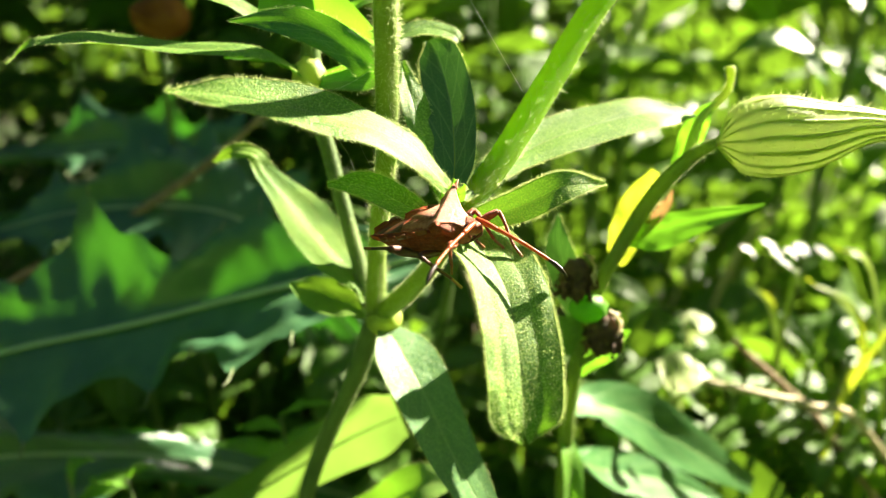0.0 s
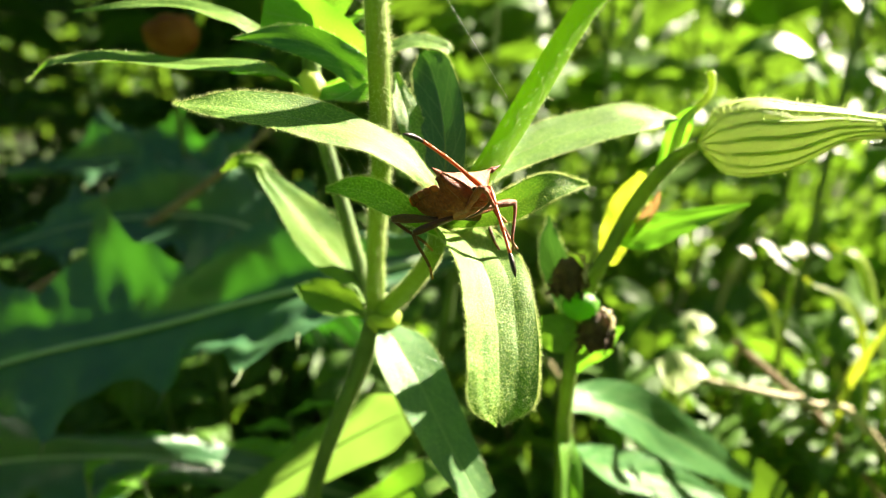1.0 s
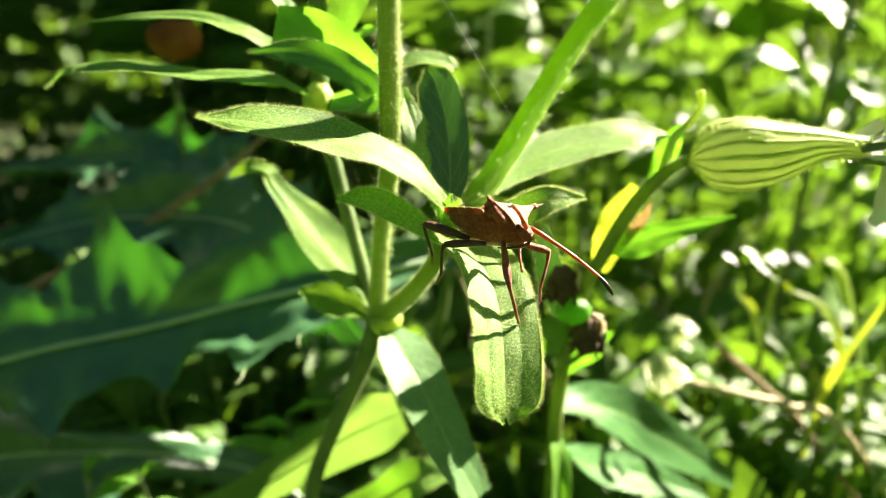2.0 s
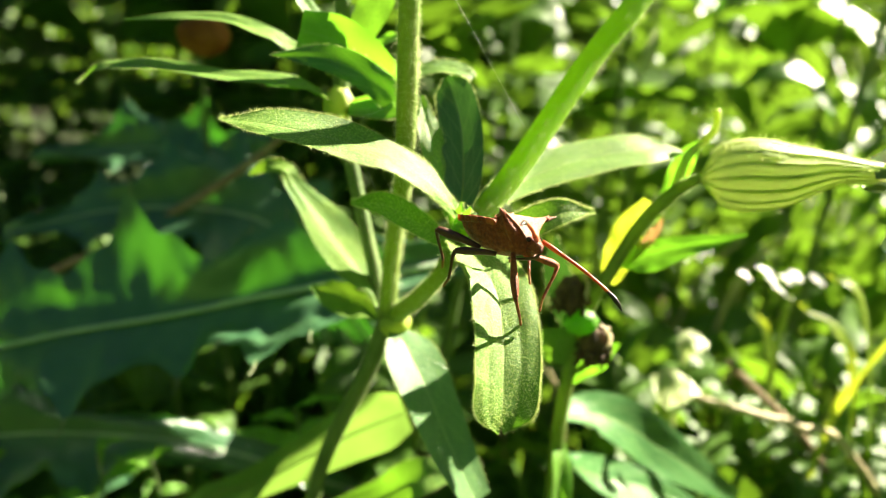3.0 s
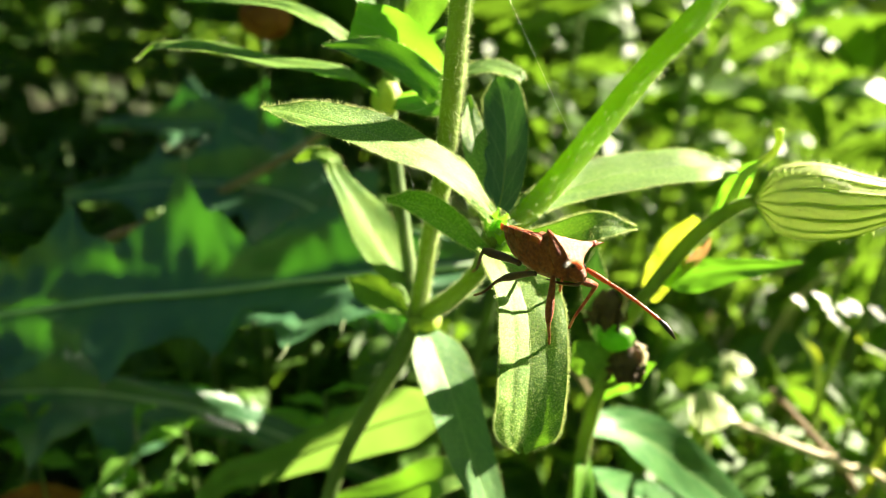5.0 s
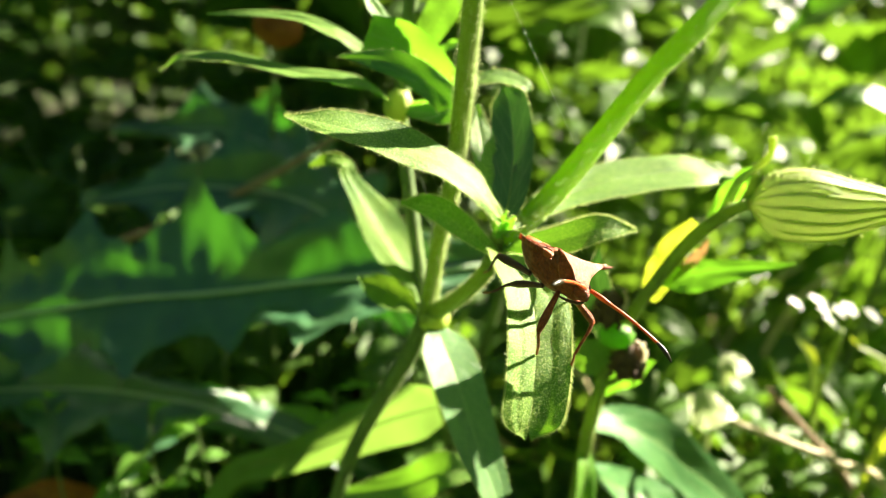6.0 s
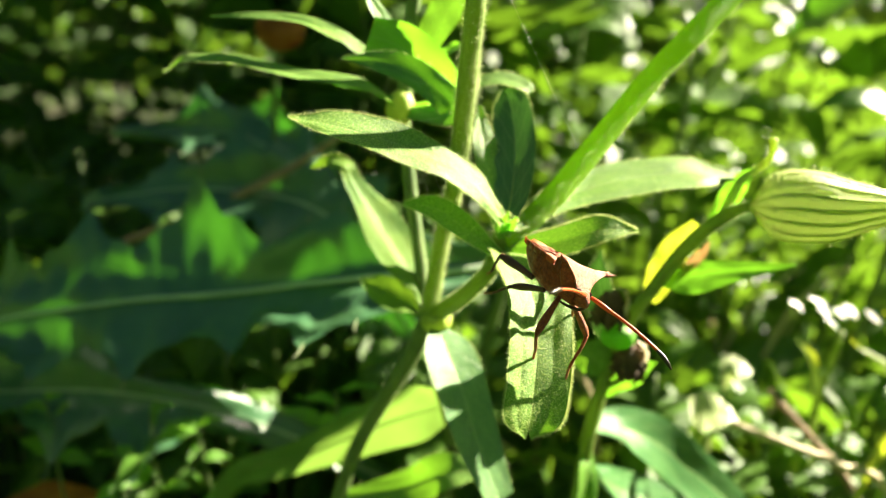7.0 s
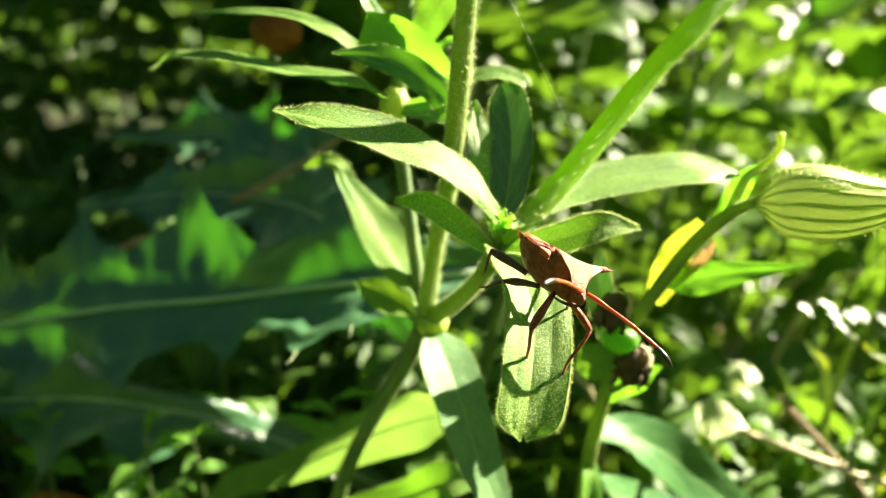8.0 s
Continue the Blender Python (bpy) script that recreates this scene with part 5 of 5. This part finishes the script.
    for k in range(3):
        bm.faces.new((top[k], top[(k + 1) % 3], low[(k + 1) % 3], low[k]))
    bmesh.ops.recalc_face_normals(bm, faces=bm.faces)
    part("scutellum", bm, M_BUG_SUNLIT, ob)
    # pronotum with spined shoulders
    rows = []
    for i in range(15):
        s = i / 14
        x = 0.50 - 0.32 * s
        w = 0.125 + 0.24 * s + 0.21 * max(0.0, 1 - abs(s - 0.62) / 0.38) ** 1.5
        zc = 0.03 + 0.21 * min(1.0, s / 0.65) ** 0.8 - 0.05 * max(0.0, (s - 0.65) / 0.35)
        row = []
        for k in range(21):
            u = -1 + k / 10
            zz = zc - 0.05 * (1 - s) * u * u + (0.075 * abs(u) ** 4) * max(0.0, 1 - abs(s - 0.62) / 0.38)
            zz += 0.008 * noise.noise(Vector((x * 24, u * 7, 1.0)))
            row.append(Vector((x + 0.03 * abs(u) ** 3 * max(0.0, 1 - abs(s - 0.62) / 0.5), w * u, zz)))
        rows.append(row)
    def wrap(top, low):
        bm = bmesh.new()
        full = [r + list(reversed(q))[1:-1] for r, q in zip(top, low)]
        vs = [[bm.verts.new(p) for p in row] for row in full]
        m = len(vs[0])
        for r0, r1 in zip(vs, vs[1:]):
            for k in range(m):
                bm.faces.new((r0[k], r0[(k + 1) % m], r1[(k + 1) % m], r1[k]))
        bm.faces.new(vs[0])
        bm.faces.new(list(reversed(vs[-1])))
        bmesh.ops.recalc_face_normals(bm, faces=bm.faces)
        return bm

    plate = [[p - Vector((0, 0, 0.03)) for p in row] for row in rows]
    pro = part("pronotum", wrap(rows, plate), M_BUG_SUNLIT, ob, "pitted reddish pronotum drawn out into sharp shoulder points")
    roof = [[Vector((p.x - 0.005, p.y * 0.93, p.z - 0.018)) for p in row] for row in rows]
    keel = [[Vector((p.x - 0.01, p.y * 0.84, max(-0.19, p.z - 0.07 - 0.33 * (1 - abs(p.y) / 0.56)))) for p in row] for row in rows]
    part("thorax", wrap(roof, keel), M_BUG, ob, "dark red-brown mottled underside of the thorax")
    for side in (-1, 1):
        bm = bmesh.new()
        tube(bm, [(0.325, side * 0.42, 0.235), (0.345, side * 0.49, 0.262), (0.37, side * 0.56, 0.29)], [0.035, 0.02, 0.003], 8, 6)
        part("shoulder_spine", bm, M_BUG, pro)
    # head
    bm = bmesh.new()
    loft(bm, [(0.46, 0.10, 0.05, -0.03, -0.15), (0.52, 0.105, 0.045, -0.04, -0.16), (0.58, 0.08, 0.01, -0.06, -0.16), (0.64, 0.035, -0.04, -0.09, -0.14)], 16)
    bm.normal_update()
    roughen(bm, 0.01, 30)
    head = part("head", bm, M_BUG, ob, "small square head")
    for side in (-1, 1):
        bm = bmesh.new()
        bmesh.ops.create_icosphere(bm, subdivisions=2, radius=0.032)
        bmesh.ops.translate(bm, verts=bm.verts, vec=(0.51, side * 0.105, 0.0))
        part("eye", bm, M_EYE, head, "dark beady eye")
    bm = bmesh.new()
    tube(bm, [(0.62, 0, -0.13), (0.58, 0, -0.19), (0.40, 0, -0.25), (0.2, 0, -0.28)], [0.02, 0.02, 0.016, 0.008], 6, 10)
    part("beak", bm, M_BUG_DARK, head)
    # feelers: four joints each
    feelers = {}
    for name, side in (("left", 1), ("right", -1)):
        bm = bmesh.new()
        tube(bm, [(0, 0, 0), (0.12, 0, 0.006), (0.27, 0, 0.01)], [0.023, 0.031, 0.026], 8, 8)
        f = part("antenna", bm, M_BUG_RED, ob, "long red feeler with a dark club")
        for pts, rad, mt, nm in (([(0.26, 0, 0.01), (0.42, 0, 0.018), (0.62, 0, 0.016)], [0.022, 0.020, 0.022], M_BUG_RED, "antenna_joint"),
                                 ([(0.61, 0, 0.016), (0.76, 0, 0.008), (0.90, 0, -0.006)], [0.019, 0.018, 0.021], M_BUG_RED, "antenna_joint"),
                                 ([(0.89, 0, -0.006), (0.98, 0, -0.02), (1.07, 0, -0.05), (1.14, 0, -0.08)], [0.018, 0.027, 0.025, 0.008], M_BUG_CLUB, "antenna_club")):
            bm = bmesh.new()
            tube(bm, pts, rad, 8, 10)
            part(nm, bm, mt, f, "black club" if mt == M_BUG_CLUB else "")
        feelers[name] = (f, Vector((0.585, 0.055 * side, 0.0)))
    # legs
    legs = {}
    for key, hip, lf, lt, rf in (("front", (0.34, 0.11, -0.20), 0.50, 0.44, 0.048), ("middle", (0.14, 0.15, -0.25), 0.48, 0.44, 0.048), ("hind", (-0.10, 0.16, -0.23), 0.56, 0.50, 0.056)):
        for sd in (1, -1):
            bm = bmesh.new()
            tube(bm, [(0, 0, 0), (lf * 0.35, 0, 0.012), (lf * 0.75, 0, 0.01), (lf, 0, 0)], [rf * 0.6, rf * 0.8, rf, rf * 0.7], 10, 14, 0.1)
            # hind legs are dark; the right middle leg is darkened too, as painted shade
            fem = part("femur", bm, M_BUG_DARK if key == "hind" or sd < 0 and key == "middle" else M_BUG, ob, "thick upper leg")
            bm = bmesh.new()
            tube(bm, [(0, 0, 0), (lt * 0.3, 0, 0.012), (lt * 0.8, 0, 0), (lt, 0, 0)], [0.028, 0.021, 0.019, 0.018], 8, 12, 0.2)
            tib = part("tibia", bm, M_BUG_DARK if key == "hind" or sd < 0 and key == "middle" else M_BUG, ob, "slender lower leg")
            for j in range(3):
                bm = bmesh.new()
                x0 = lt + j * 0.05
                tube(bm, [(x0 - 0.008, 0, 0.012 * j), (x0 + 0.03, 0, 0.012 * j + 0.002), (x0 + 0.052, 0, 0.012 * j + 0.012)], [0.014, 0.018, 0.014], 6, 4)
                part("tarsus", bm, M_TARSUS, tib, "pale foot joint")
            legs[(key, sd)] = (fem, tib, Vector((hip[0], hip[1] * sd, hip[2])), lf, lt + 0.13)
    return ob, feelers, legs


bug, feelers, legs = build_bug()
SWING = [(0, -4.9, -2.8), (0.5, -5.9, -0.3), (1, -8.7, 2.7), (1.5, -8.6, 0.3), (3, -6.9, 1.6), (3.5, -5.9, 2.3), (4, -0.9, -0.0), (4.5, -5.2, 1.1), (5, -2.8, -1.4), (6.5, -4.8, -0.4), (7, -4.9, 0.2), (7.5, -6.2, 0.2), (8, -7.7, 1.5)]


def between(table, t):
    """A place at t from rows (t, x, y, z)."""
    for a, b in zip(table, table[1:]):
        if a[0] <= t <= b[0]:
            k = (t - a[0]) / (b[0] - a[0])
            return Vector(a[1:]).lerp(Vector(b[1:]), k)
    return Vector(table[-1][1:])


def along(p, q, up):
    """A pose at p whose x axis points to q."""
    x = (q - p).normalized()
    y = up.cross(x).normalized()
    return Matrix.Translation(p * CM) @ Matrix((x, y, x.cross(y))).transposed().to_4x4()


def motions():
    """The insect turns on its leaf, its legs and feelers with it; the leaf gives under it."""
    rows = [(t, pose(p[0] * CM, p[1] * CM, p[2] * CM, *a)) for t, p, a in BUG]
    walk(bug, rows)
    up = Vector((0, 0, 1))
    for name, (f, root) in feelers.items():
        out = []
        for t, m in rows:
            tip = (m.inverted() @ (between(FEELERS[name], t) * CM)) / CM
            out.append((t, along(root, tip, up)))
        walk(f, out)
    for key, (fem, tib, hip, lf, lt) in legs.items():
        a, b = [], []
        for t, m in rows:
            foot = (m.inverted() @ (between(FEET[key], t) * CM)) / CM
            way = foot - hip
            d = min(way.length, (lf + lt) * 0.985)
            d = max(d, abs(lf - lt) + 0.12)
            x = (lf * lf - lt * lt + d * d) / (2 * d)
            h = math.sqrt(max(0.0, lf * lf - x * x))
            w = way.normalized()
            out_way = Vector((0.3 if key[0] == "front" else -0.3, key[1] * 0.9, 0.2 if key == ("hind", 1) else 0.8))
            lift = (out_way - w * out_way.dot(w)).normalized()
            knee = hip + w * x + lift * h
            a.append((t, along(hip, knee, lift)))
            b.append((t, along(knee, hip + w * d, lift)))
        walk(fem, a)
        walk(tib, b)
    base = swing_leaf.location.copy()
    walk(swing_leaf, [(t, Matrix.Translation(base) @ pose(0, 0, 0, rx, ry, 0)) for t, rx, ry in SWING])


motions()
